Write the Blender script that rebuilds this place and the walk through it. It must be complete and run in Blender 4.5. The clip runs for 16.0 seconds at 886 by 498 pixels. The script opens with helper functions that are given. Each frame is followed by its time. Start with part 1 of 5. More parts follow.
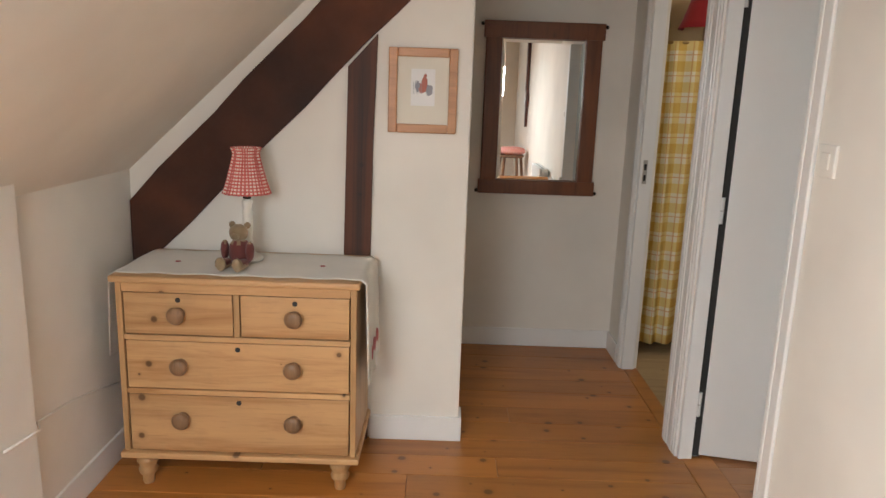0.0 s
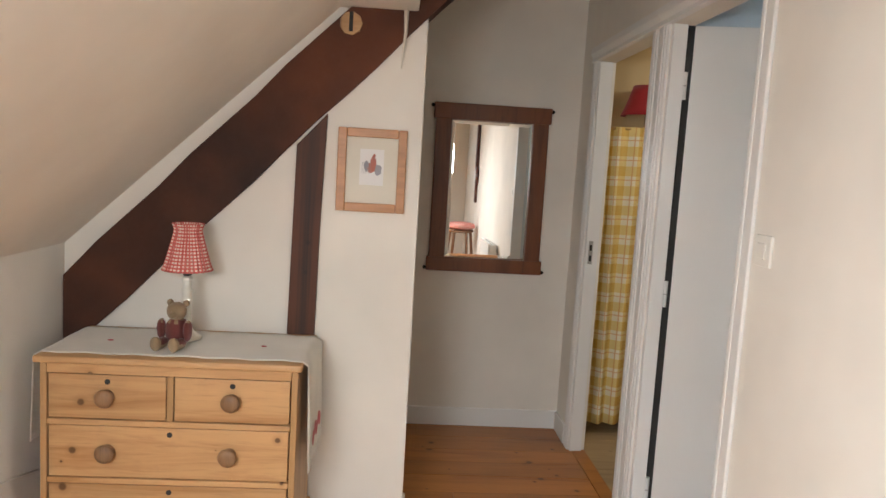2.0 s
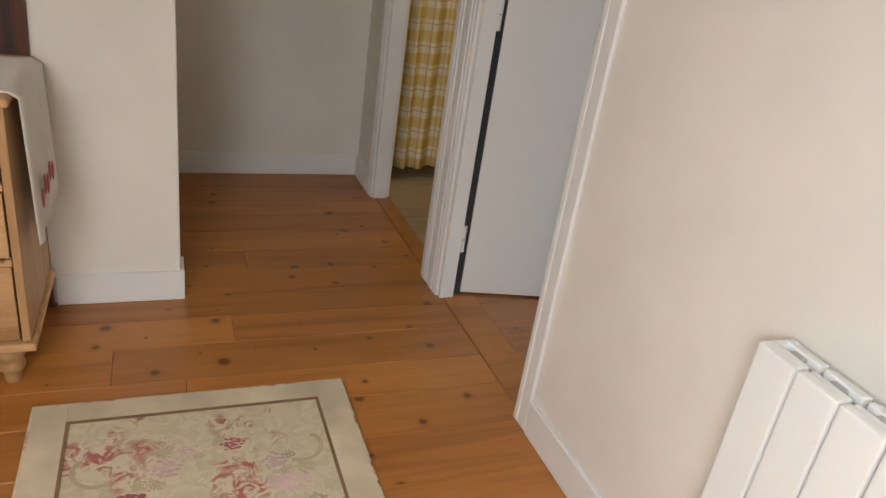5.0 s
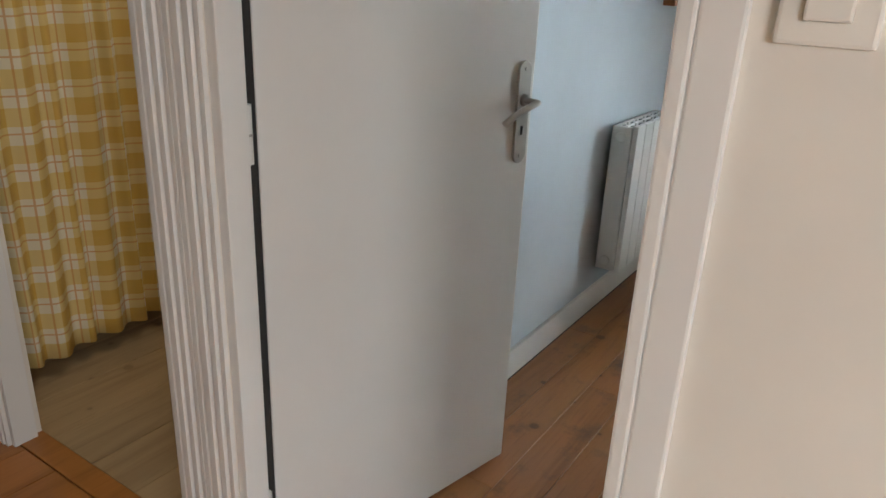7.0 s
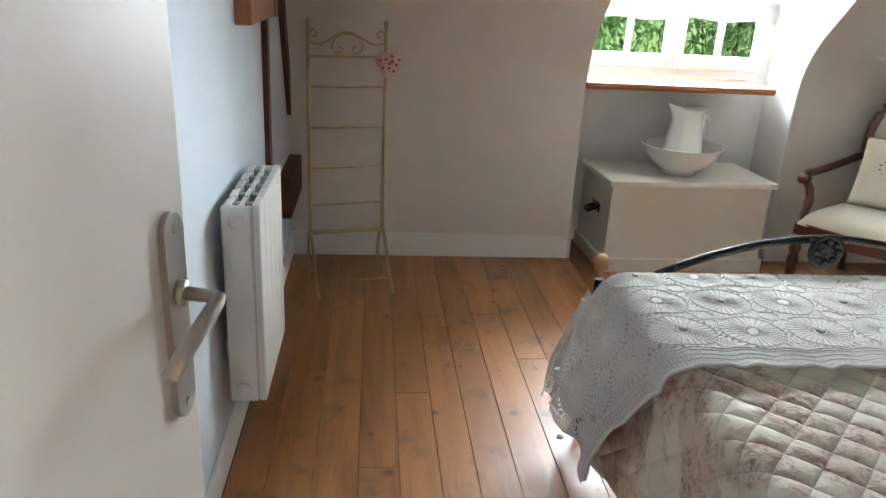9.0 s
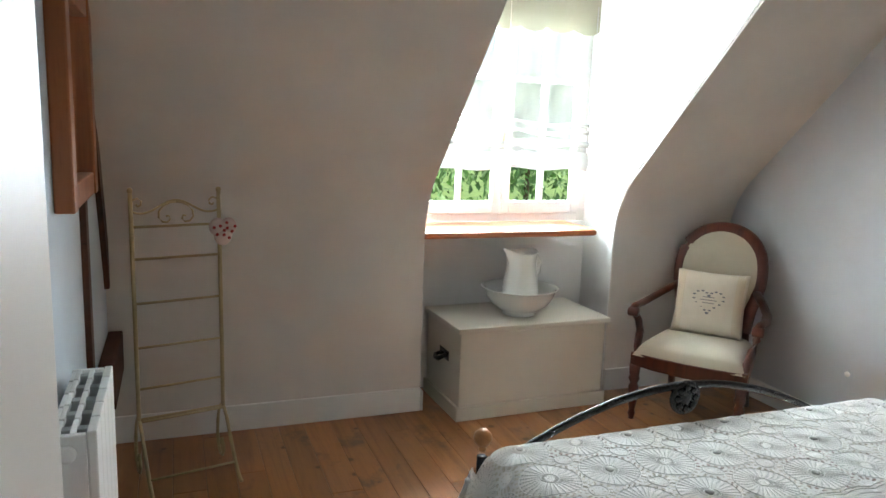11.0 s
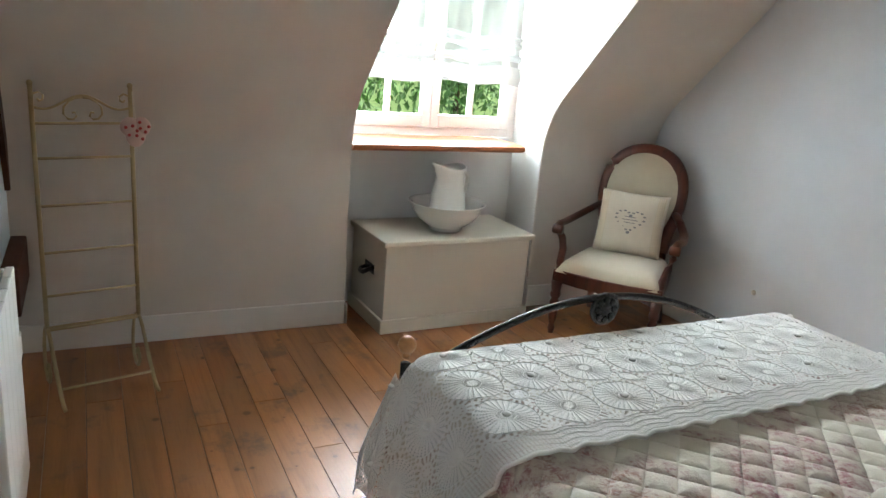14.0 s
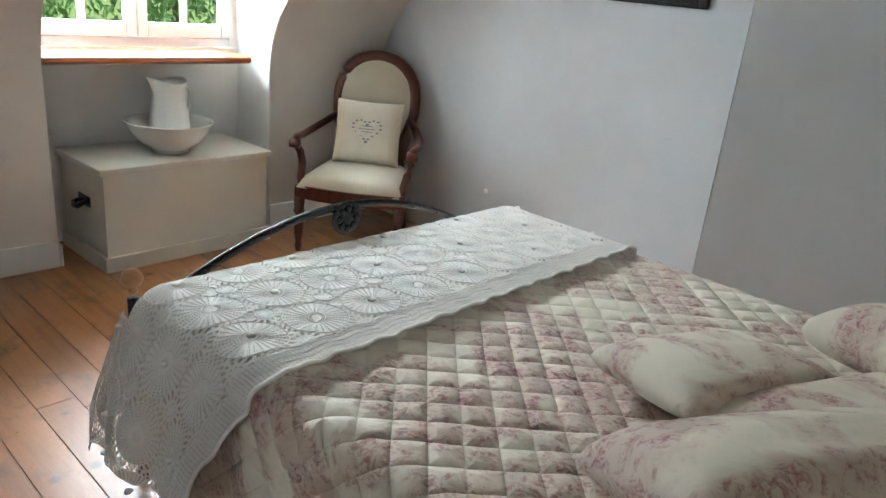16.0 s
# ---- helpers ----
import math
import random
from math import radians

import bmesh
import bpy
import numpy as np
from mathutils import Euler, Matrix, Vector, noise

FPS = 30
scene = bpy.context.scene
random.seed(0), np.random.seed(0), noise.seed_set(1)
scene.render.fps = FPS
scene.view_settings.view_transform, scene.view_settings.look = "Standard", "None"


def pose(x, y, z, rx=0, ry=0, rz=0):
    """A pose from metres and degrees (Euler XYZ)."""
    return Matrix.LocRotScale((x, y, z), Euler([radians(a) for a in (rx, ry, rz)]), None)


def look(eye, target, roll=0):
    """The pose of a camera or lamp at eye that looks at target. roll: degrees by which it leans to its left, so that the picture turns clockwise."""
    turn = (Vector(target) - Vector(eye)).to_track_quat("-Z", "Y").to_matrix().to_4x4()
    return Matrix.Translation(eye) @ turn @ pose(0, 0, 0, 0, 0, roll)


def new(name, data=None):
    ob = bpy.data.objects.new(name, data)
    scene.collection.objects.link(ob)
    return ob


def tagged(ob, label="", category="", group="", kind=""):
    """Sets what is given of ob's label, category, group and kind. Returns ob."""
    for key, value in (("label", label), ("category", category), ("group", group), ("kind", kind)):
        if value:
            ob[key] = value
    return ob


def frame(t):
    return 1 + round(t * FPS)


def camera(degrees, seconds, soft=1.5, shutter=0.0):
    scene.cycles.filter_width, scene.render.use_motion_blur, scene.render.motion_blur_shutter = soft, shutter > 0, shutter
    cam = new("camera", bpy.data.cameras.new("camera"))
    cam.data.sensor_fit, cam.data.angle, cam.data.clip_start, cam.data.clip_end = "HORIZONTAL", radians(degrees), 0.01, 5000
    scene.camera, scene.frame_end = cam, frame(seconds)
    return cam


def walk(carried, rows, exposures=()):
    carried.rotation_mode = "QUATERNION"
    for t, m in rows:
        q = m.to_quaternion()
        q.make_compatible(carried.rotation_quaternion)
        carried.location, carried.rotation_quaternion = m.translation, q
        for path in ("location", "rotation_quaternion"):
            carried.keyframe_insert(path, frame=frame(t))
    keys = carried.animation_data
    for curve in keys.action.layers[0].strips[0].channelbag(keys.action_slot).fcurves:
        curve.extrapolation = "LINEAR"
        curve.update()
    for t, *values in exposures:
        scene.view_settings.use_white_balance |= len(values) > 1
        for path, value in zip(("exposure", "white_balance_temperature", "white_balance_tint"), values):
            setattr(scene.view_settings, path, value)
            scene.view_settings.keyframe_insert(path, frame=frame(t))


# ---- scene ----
cam = camera(63.3, 16.0)
PATH = [
    (0, (0.143, 0.231, 1.415), (0.148, 2.186, 0.991), 2.0),
    (0.5, (0.15, 0.241, 1.454), (0.198, 2.224, 1.202), 1.4),
    (1, (0.163, 0.25, 1.472), (0.244, 2.246, 1.37), 1.6),
    (1.5, (0.166, 0.259, 1.472), (0.27, 2.254, 1.387), 2.1),
    (2, (0.156, 0.258, 1.445), (0.29, 2.241, 1.222), 3.4),
    (2.5, (0.154, 0.282, 1.399), (0.299, 2.225, 0.948), 5.2),
    (3, (0.155, 0.275, 1.341), (0.316, 2.147, 0.655), 6.8),
    (5.5, (0.225, 1.025, 1.262), (1.165, 2.579, 0.425), 7.2),
    (6, (0.309, 1.33, 1.242), (1.476, 2.746, 0.446), 4.8),
    (6.5, (0.323, 1.665, 1.259), (1.675, 2.94, 0.52), 3.2),
    (7, (0.398, 1.995, 1.285), (1.955, 3.019, 0.562), 2.6),
    (7.5, (0.612, 2.223, 1.282), (2.315, 2.984, 0.56), 1.9),
    (8, (0.798, 2.43, 1.304), (2.623, 2.81, 0.579), 2.3),
    (8.5, (0.981, 2.534, 1.318), (2.847, 2.595, 0.601), 2.6),
    (9, (1.172, 2.569, 1.329), (3.039, 2.368, 0.641), 3.1),
    (9.5, (1.283, 2.674, 1.35), (3.133, 2.26, 0.713), 3.6),
    (10, (1.334, 2.705, 1.371), (3.176, 2.168, 0.806), 3.3),
    (12.5, (1.369, 2.642, 1.527), (3.203, 1.852, 1.423), 0.3),
    (13, (1.376, 2.65, 1.48), (3.195, 1.847, 1.269), 1.7),
    (13.5, (1.377, 2.665, 1.427), (3.159, 1.836, 1.059), 3.4),
    (14, (1.387, 2.673, 1.394), (3.103, 1.797, 0.86), 4.9),
    (14.5, (1.398, 2.674, 1.379), (3.026, 1.702, 0.742), 5.9),
    (15, (1.402, 2.657, 1.377), (2.917, 1.543, 0.695), 6.2),
    (15.5, (1.427, 2.621, 1.351), (2.812, 1.352, 0.666), 6.0),
    (16, (1.42, 2.606, 1.347), (2.672, 1.203, 0.664), 5.8),
]
EXPOSURES = [(0.0, 0.75), (2.0, 0.9), (3.0, 0.7), (5.5, 0.55), (7.0, 0.6), (8.0, 1.45), (9.5, 1.35), (12.5, 1.2), (16.0, 1.22)]
walk(cam, [(t, look(eye, target, roll)) for t, eye, target, roll in PATH], EXPOSURES)

# ---- light ----
world = bpy.data.worlds.new("world")
scene.world = world
world.use_nodes = True
wn = world.node_tree
sky = wn.nodes.new("ShaderNodeTexSky")
sky.sky_type = 'NISHITA'
sky.sun_disc = False
sky.sun_elevation, sky.sun_rotation = radians(48), radians(200)
wn.links.new(sky.outputs[0], wn.nodes["Background"].inputs[0])
wn.nodes["Background"].inputs[1].default_value = 0.08
sun = new("sun", bpy.data.lights.new("sun", 'SUN'))
sun.data.energy, sun.data.angle, sun.data.color = 5.0, radians(12), (1, 0.96, 0.9)
sun.matrix_world = look((-6, -10, 12), (0, 0, 0))


def area_lamp(name, eye, target, w, h, watts, color):
    ob = new(name, bpy.data.lights.new(name, 'AREA'))
    ob.data.shape, ob.data.size, ob.data.size_y = 'RECTANGLE', w, h
    ob.data.energy, ob.data.color = watts, color
    ob.matrix_world = look(eye, target)
    return ob


area_lamp("skylight_bedroom_high", (11.5, 0.6, 6.2), (5.0, 1.0, 1.4), 10.0, 5.0, 6000, (0.80, 0.93, 1.0))
area_lamp("skylight_bedroom_north", (10.0, 4.4, 2.2), (5.0, 1.0, 1.4), 4.5, 4.0, 500, (0.82, 0.93, 1.0))
area_lamp("skylight_bedroom_south", (12.0, -7.3, 2.2), (5.0, 1.0, 1.5), 6.0, 5.0, 9500, (0.82, 0.93, 1.0))
# Added hall lamps at assumed places; no dormer or back window is built.
area_lamp("fill_hall_left", (-0.42, 0.25, 1.50), (0.50, 0.85, 0.0), 0.8, 0.7, 28, (0.90, 0.95, 1.0))
area_lamp("skylight_hall_back", (0.1, -2.12, 1.45), (0.4, 2.0, 1.1), 1.2, 1.2, 4, (0.9, 0.96, 1.0))
# Added fill under the washroom ceiling, without a known source.
area_lamp("fill_washroom", (2.1, 3.5, 2.3), (2.1, 3.52, 0.0), 0.5, 0.5, 3.5, (1.0, 0.94, 0.85))


# ---- materials ----
def node_material(name):
    m = bpy.data.materials.new(name)
    m.use_nodes = True
    nt = m.node_tree
    return m, nt, nt.nodes["Principled BSDF"]


def ramp(nt, fac, stops):
    r = nt.nodes.new("ShaderNodeValToRGB")
    els = r.color_ramp.elements
    while len(els) < len(stops):
        els.new(0.5)
    for e, (p, c) in zip(els, stops):
        e.position, e.color = p, (*c, 1)
    nt.links.new(fac, r.inputs[0])
    return r.outputs[0]


def coords(nt, scale=(1, 1, 1), kind="Object"):
    tc = nt.nodes.new("ShaderNodeTexCoord")
    mp = nt.nodes.new("ShaderNodeMapping")
    mp.inputs["Scale"].default_value = scale
    nt.links.new(tc.outputs[kind], mp.inputs[0])
    return mp.outputs[0]


def noise_tex(nt, vec, scale, detail=4.0, rough=0.55, distort=0.0):
    n = nt.nodes.new("ShaderNodeTexNoise")
    n.inputs["Scale"].default_value, n.inputs["Detail"].default_value = scale, detail
    n.inputs["Roughness"].default_value, n.inputs["Distortion"].default_value = rough, distort
    nt.links.new(vec, n.inputs["Vector"])
    return n.outputs["Fac"]


def mixc(nt, fac, a, b, mode='MIX'):
    x = nt.nodes.new("ShaderNodeMix")
    x.data_type, x.blend_type = 'RGBA', mode
    for sock, v in ((x.inputs[0], fac), (x.inputs[6], a), (x.inputs[7], b)):
        if hasattr(v, "is_linked"):
            nt.links.new(v, sock)
        elif isinstance(v, tuple):
            sock.default_value = (*v, 1)
        else:
            sock.default_value = v
    return x.outputs[2]


def calc(nt, op, a, b=0.0, c=0.0):
    n = nt.nodes.new("ShaderNodeMath")
    n.operation = op
    for sock, v in zip(n.inputs, (a, b, c)):
        if hasattr(v, "is_linked"):
            nt.links.new(v, sock)
        else:
            sock.default_value = v
    return n.outputs[0]


def bump(nt, bsdf, height, strength=0.3, dist=0.01):
    b = nt.nodes.new("ShaderNodeBump")
    b.inputs["Strength"].default_value, b.inputs["Distance"].default_value = strength, dist
    nt.links.new(height, b.inputs["Height"])
    nt.links.new(b.outputs[0], bsdf.inputs["Normal"])


def shade(c, k):
    return tuple(min(1, v * k) for v in c)


def paint(name, color, rough=0.6, relief=0.12, grain=90, vary=0.06, metal=0.0):
    m, nt, b = node_material(name)
    v = coords(nt)
    big = noise_tex(nt, v, 2.2, 3)
    nt.links.new(ramp(nt, big, [(0.3, shade(color, 1 - vary)), (0.7, shade(color, 1 + vary))]), b.inputs["Base Color"])
    fine = noise_tex(nt, v, grain, 3)
    nt.links.new(calc(nt, 'MULTIPLY_ADD', fine, 0.15, rough - 0.07), b.inputs["Roughness"])
    b.inputs["Metallic"].default_value = metal
    mid = noise_tex(nt, v, 9, 3)
    bump(nt, b, calc(nt, 'MULTIPLY_ADD', fine, 0.3, mid), relief, 0.004)
    return m


def wood(name, light, dark, rough=0.4, axis=0, knots=0.0, scale=1.0, spread=0.25, coat=0.0, soil=0.0, flat=None):
    """Grain along one local axis, with growth bands, fine pores and optional knots."""
    m, nt, b = node_material(name)
    st = [14 * scale] * 3
    st[axis] = 1.1 * scale
    info = nt.nodes.new("ShaderNodeObjectInfo")
    tc = nt.nodes.new("ShaderNodeTexCoord")
    off = nt.nodes.new("ShaderNodeVectorMath")
    off.operation = 'MULTIPLY_ADD'
    comb = nt.nodes.new("ShaderNodeCombineXYZ")
    for k in range(3):
        nt.links.new(info.outputs["Random"], comb.inputs[k])
    nt.links.new(comb.outputs[0], off.inputs[0])
    off.inputs[1].default_value = (17.0, 31.0, 23.0)
    nt.links.new(tc.outputs["Object"], off.inputs[2])
    mp = nt.nodes.new("ShaderNodeMapping")
    mp.inputs["Scale"].default_value = st
    nt.links.new(off.outputs[0], mp.inputs[0])
    band = noise_tex(nt, mp.outputs[0], 1.0, 5, 0.6, 0.9)
    fine = noise_tex(nt, mp.outputs[0], 9.0, 3)
    col = ramp(nt, band, [(0.28, dark), (0.5, light), (0.72, shade(light, 1.12))])
    tone = calc(nt, 'MULTIPLY_ADD', info.outputs["Random"], 2 * spread, 1 - spread)
    t3 = nt.nodes.new("ShaderNodeCombineColor")
    for k in range(3):
        nt.links.new(tone, t3.inputs[k])
    col = mixc(nt, 1.0, col, t3.outputs[0], 'MULTIPLY')
    col = mixc(nt, calc(nt, 'MULTIPLY', ramp_value(nt, fine, 0.55, 0.75), 0.3), col, shade(dark, 0.7))
    if knots:
        vo = nt.nodes.new("ShaderNodeTexVoronoi")
        vo.inputs["Scale"].default_value = 1.0
        kp = nt.nodes.new("ShaderNodeMapping")
        ks = [6.0] * 3
        vo.voronoi_dimensions = '2D'
        kp.inputs["Scale"].default_value = ks
        nt.links.new(off.outputs[0], kp.inputs[0])
        split, face = nt.nodes.new("ShaderNodeSeparateXYZ"), nt.nodes.new("ShaderNodeCombineXYZ")
        nt.links.new(kp.outputs[0], split.inputs[0])
        for k, q in enumerate([q for q in range(3) if q != (1 if flat is None else flat)]):
            nt.links.new(split.outputs[q], face.inputs[k])
        nt.links.new(face.outputs[0], vo.inputs["Vector"])
        pick = nt.nodes.new("ShaderNodeSeparateColor")
        nt.links.new(vo.outputs["Color"], pick.inputs[0])
        size = calc(nt, 'MULTIPLY', ramp_value(nt, pick.outputs[0], 0.45, 1.0), 0.14)
        dist = calc(nt, 'DIVIDE', calc(nt, 'MULTIPLY_ADD', fine, 0.02, vo.outputs["Distance"]), calc(nt, 'ADD', size, 0.001))
        halo, core = ramp_value(nt, dist, 1.9, 0.7), ramp_value(nt, dist, 0.95, 0.6)
        col = mixc(nt, calc(nt, 'MULTIPLY', halo, knots * 0.45), col, shade(dark, 0.75))
        col = mixc(nt, calc(nt, 'MULTIPLY', core, knots), col, shade(dark, 0.3))
    if soil:
        so = noise_tex(nt, off.outputs[0], 5.5, 5, 0.65)
        col = mixc(nt, calc(nt, 'MULTIPLY', ramp_value(nt, so, 0.56, 0.70), soil), col, (0.07, 0.05, 0.045))
    nt.links.new(col, b.inputs["Base Color"])
    wear = noise_tex(nt, off.outputs[0], 4.0, 4)
    nt.links.new(calc(nt, 'MULTIPLY_ADD', wear, 0.10, rough - 0.05), b.inputs["Roughness"])
    b.inputs["Coat Weight"].default_value = coat
    b.inputs["Coat Roughness"].default_value = 0.25
    bump(nt, b, calc(nt, 'MULTIPLY_ADD', fine, 0.4, band), 0.15, 0.003)
    return m


def ramp_value(nt, fac, lo, hi):
    n = nt.nodes.new("ShaderNodeMapRange")
    n.inputs["From Min"].default_value, n.inputs["From Max"].default_value = lo, hi
    nt.links.new(fac, n.inputs["Value"])
    return n.outputs[0]


def cloth(name, color, weave=700, rough=0.9, vary=0.08, relief=0.3):
    m, nt, b = node_material(name)
    v = coords(nt)
    big = noise_tex(nt, v, 6, 4)
    nt.links.new(ramp(nt, big, [(0.3, shade(color, 1 - vary)), (0.7, shade(color, 1 + vary))]), b.inputs["Base Color"])
    b.inputs["Roughness"].default_value = rough
    b.inputs["Sheen Weight"].default_value = 0.2
    bump(nt, b, noise_tex(nt, v, weave, 2), relief, 0.002)
    return m


def checks(name, base, line, size, axes=(0, 2), both=None, thin=None):
    """A woven check: bands of colour along two local axes."""
    m, nt, b = node_material(name)
    tc = nt.nodes.new("ShaderNodeTexCoord")
    sp = nt.nodes.new("ShaderNodeSeparateXYZ")
    nt.links.new(tc.outputs["UV"], sp.inputs[0])

    def band(sock, width=0.5, shift=0.0):
        f = calc(nt, 'FRACT', calc(nt, 'MULTIPLY_ADD', sock, 1 / size, shift))
        return calc(nt, 'LESS_THAN', f, width)
    u, w = band(sp.outputs[0]), band(sp.outputs[1])
    s = calc(nt, 'MULTIPLY', calc(nt, 'ADD', u, w), 0.5)
    col = ramp(nt, s, [(0.0, base), (0.5, both or shade(line, 1.5)), (1.0, line)])
    if thin:
        tu = band(sp.outputs[0], 0.05, 0.22)
        tw = band(sp.outputs[1], 0.05, 0.22)
        col = mixc(nt, calc(nt, 'MULTIPLY', calc(nt, 'MAXIMUM', tu, tw), 0.7), col, thin)
    v = coords(nt)
    col = mixc(nt, calc(nt, 'MULTIPLY', noise_tex(nt, v, 12, 4), 0.25), col, shade(base, 0.8))
    nt.links.new(col, b.inputs["Base Color"])
    b.inputs["Roughness"].default_value = 0.9
    bump(nt, b, noise_tex(nt, v, 600, 2), 0.3, 0.002)
    return m


def toile(name, quilted):
    """Cream cotton printed with rose-brown foliage; wide sprays broken up by fine strokes."""
    m, nt, b = node_material(name)
    v = coords(nt)
    patch = ramp_value(nt, noise_tex(nt, v, 4.6, 4, 0.55, 0.8), 0.45, 0.53)
    stroke = ramp_value(nt, noise_tex(nt, v, 55, 5, 0.7, 1.2), 0.42, 0.62)
    leaf = ramp_value(nt, noise_tex(nt, v, 17, 4, 0.6, 1.5), 0.43, 0.56)
    ink = calc(nt, 'MULTIPLY', patch, calc(nt, 'MULTIPLY_ADD', calc(nt, 'MULTIPLY', stroke, leaf), 0.75, 0.28))
    hue = mixc(nt, ramp_value(nt, noise_tex(nt, v, 3.1, 2), 0.4, 0.6), (0.34, 0.18, 0.14), (0.36, 0.13, 0.15))
    base = mixc(nt, noise_tex(nt, v, 3, 3), (0.74, 0.68, 0.57), (0.64, 0.57, 0.46))
    nt.links.new(mixc(nt, ink, base, hue), b.inputs["Base Color"])
    b.inputs["Roughness"].default_value = 0.8
    b.inputs["Sheen Weight"].default_value = 0.15
    wr = noise_tex(nt, v, 14 if quilted else 7, 4, 0.55, 1.0)
    height = calc(nt, 'MULTIPLY_ADD', noise_tex(nt, v, 500, 2), 0.1, wr)
    if quilted:
        tc, sp = nt.nodes.new("ShaderNodeTexCoord"), nt.nodes.new("ShaderNodeSeparateXYZ")
        nt.links.new(tc.outputs["UV"], sp.inputs[0])
        k = math.pi / 0.094
        sa, sb = (calc(nt, 'ABSOLUTE', calc(nt, 'SINE', calc(nt, 'MULTIPLY', calc(nt, op, sp.outputs[0], sp.outputs[1]), k))) for op in ('ADD', 'SUBTRACT'))
        height = calc(nt, 'MULTIPLY_ADD', calc(nt, 'POWER', calc(nt, 'MINIMUM', sa, sb), 0.3), 1.3, height)
    bump(nt, b, height, 0.6 if quilted else 0.35, 0.010)
    return m


def lace(name):
    """Crochet: rows of wheels with spokes and pierced rims, small wheels between, and a netted border."""
    m, nt, b = node_material(name)
    tc = nt.nodes.new("ShaderNodeTexCoord")
    sp = nt.nodes.new("ShaderNodeSeparateXYZ")
    nt.links.new(tc.outputs["UV"], sp.inputs[0])

    def c(op, x, y=0.0, z=0.0):
        return calc(nt, op, x, y, z)

    def polar(shift):
        pu = c('SUBTRACT', c('FRACT', c('MULTIPLY_ADD', sp.outputs[0], 1 / LACE_R, shift - LACE_B / LACE_R + 4)), 0.5)
        pv = c('SUBTRACT', c('FRACT', c('MULTIPLY_ADD', sp.outputs[1], 1 / LACE_R, shift)), 0.5)
        return c('SQRT', c('ADD', c('MULTIPLY', pu, pu), c('MULTIPLY', pv, pv))), c('ARCTAN2', pv, pu)

    def dots(d, a, radius, half, n):
        near = c('LESS_THAN', c('ABSOLUTE', c('SUBTRACT', d, radius)), half)
        return c('MULTIPLY', near, c('GREATER_THAN', c('SINE', c('MULTIPLY', a, n)), -0.1))
    d, a = polar(0.0)
    d2, a2 = polar(0.5)
    spoke = c('SINE', c('MULTIPLY', a, 28.0))
    slit = c('MULTIPLY', c('GREATER_THAN', spoke, 0.45), c('GREATER_THAN', c('SINE', c('MULTIPLY', d, 150.0)), -0.1))
    slit = c('MULTIPLY', slit, c('MULTIPLY', c('GREATER_THAN', d, 0.15), c('LESS_THAN', d, 0.44)))
    hole = c('MAXIMUM', dots(d, a, 0.49, 0.034, 30.0), dots(d2, a2, 0.19, 0.034, 14.0))
    hole = c('MAXIMUM', hole, dots(d2, a2, 0.09, 0.016, 8.0))
    wheel = c('MAXIMUM', hole, c('MULTIPLY', slit, 0.7))
    nu = c('SINE', c('MULTIPLY', c('ADD', c('MULTIPLY', sp.outputs[0], 1.5), sp.outputs[1]), 330.0))
    nv = c('SINE', c('MULTIPLY', c('SUBTRACT', c('MULTIPLY', sp.outputs[0], 1.5), sp.outputs[1]), 330.0))
    net = c('GREATER_THAN', c('MULTIPLY', nu, nv), 0.12)
    edge = c('LESS_THAN', sp.outputs[0], LACE_B - 0.006)
    hole = c('ADD', c('MULTIPLY', edge, net), c('MULTIPLY', c('SUBTRACT', 1.0, edge), wheel))
    v = coords(nt)
    base = mixc(nt, noise_tex(nt, v, 5, 4), (0.80, 0.77, 0.74), (0.72, 0.69, 0.65))
    nt.links.new(base, b.inputs["Base Color"])
    b.inputs["Roughness"].default_value = 0.9
    rise = c('SUBTRACT', c('MULTIPLY', spoke, 0.12), hole)
    bump(nt, b, c('MULTIPLY_ADD', noise_tex(nt, v, 260, 2), 0.6, rise), 0.45, 0.004)
    nt.links.new(c('MULTIPLY_ADD', hole, -0.95, 1.0), b.inputs["Alpha"])
    return m


LACE_R, LACE_B = 0.172, 0.085      # width of a wheel, width of the border


def rug_weave(name):
    m, nt, b = node_material(name)
    v = coords(nt)
    fl = ramp_value(nt, noise_tex(nt, v, 7, 2), 0.52, 0.60)
    st = ramp_value(nt, noise_tex(nt, v, 26, 4, 0.6, 1.4), 0.45, 0.58)
    col = mixc(nt, noise_tex(nt, v, 30, 4), (0.72, 0.63, 0.45), (0.62, 0.52, 0.34))
    col = mixc(nt, calc(nt, 'MULTIPLY', st, 0.25), col, (0.33, 0.28, 0.15))
    col = mixc(nt, calc(nt, 'MULTIPLY', fl, st), col, (0.45, 0.14, 0.12))
    nt.links.new(col, b.inputs["Base Color"])
    b.inputs["Roughness"].default_value = 0.95
    bump(nt, b, noise_tex(nt, v, 330, 3), 0.5, 0.004)
    return m


def metal(name, color, rough=0.35):
    m, nt, b = node_material(name)
    v = coords(nt)
    b.inputs["Base Color"].default_value = (*color, 1)
    b.inputs["Metallic"].default_value = 1.0
    nt.links.new(calc(nt, 'MULTIPLY_ADD', noise_tex(nt, v, 60, 3), 0.2, rough - 0.1), b.inputs["Roughness"])
    return m


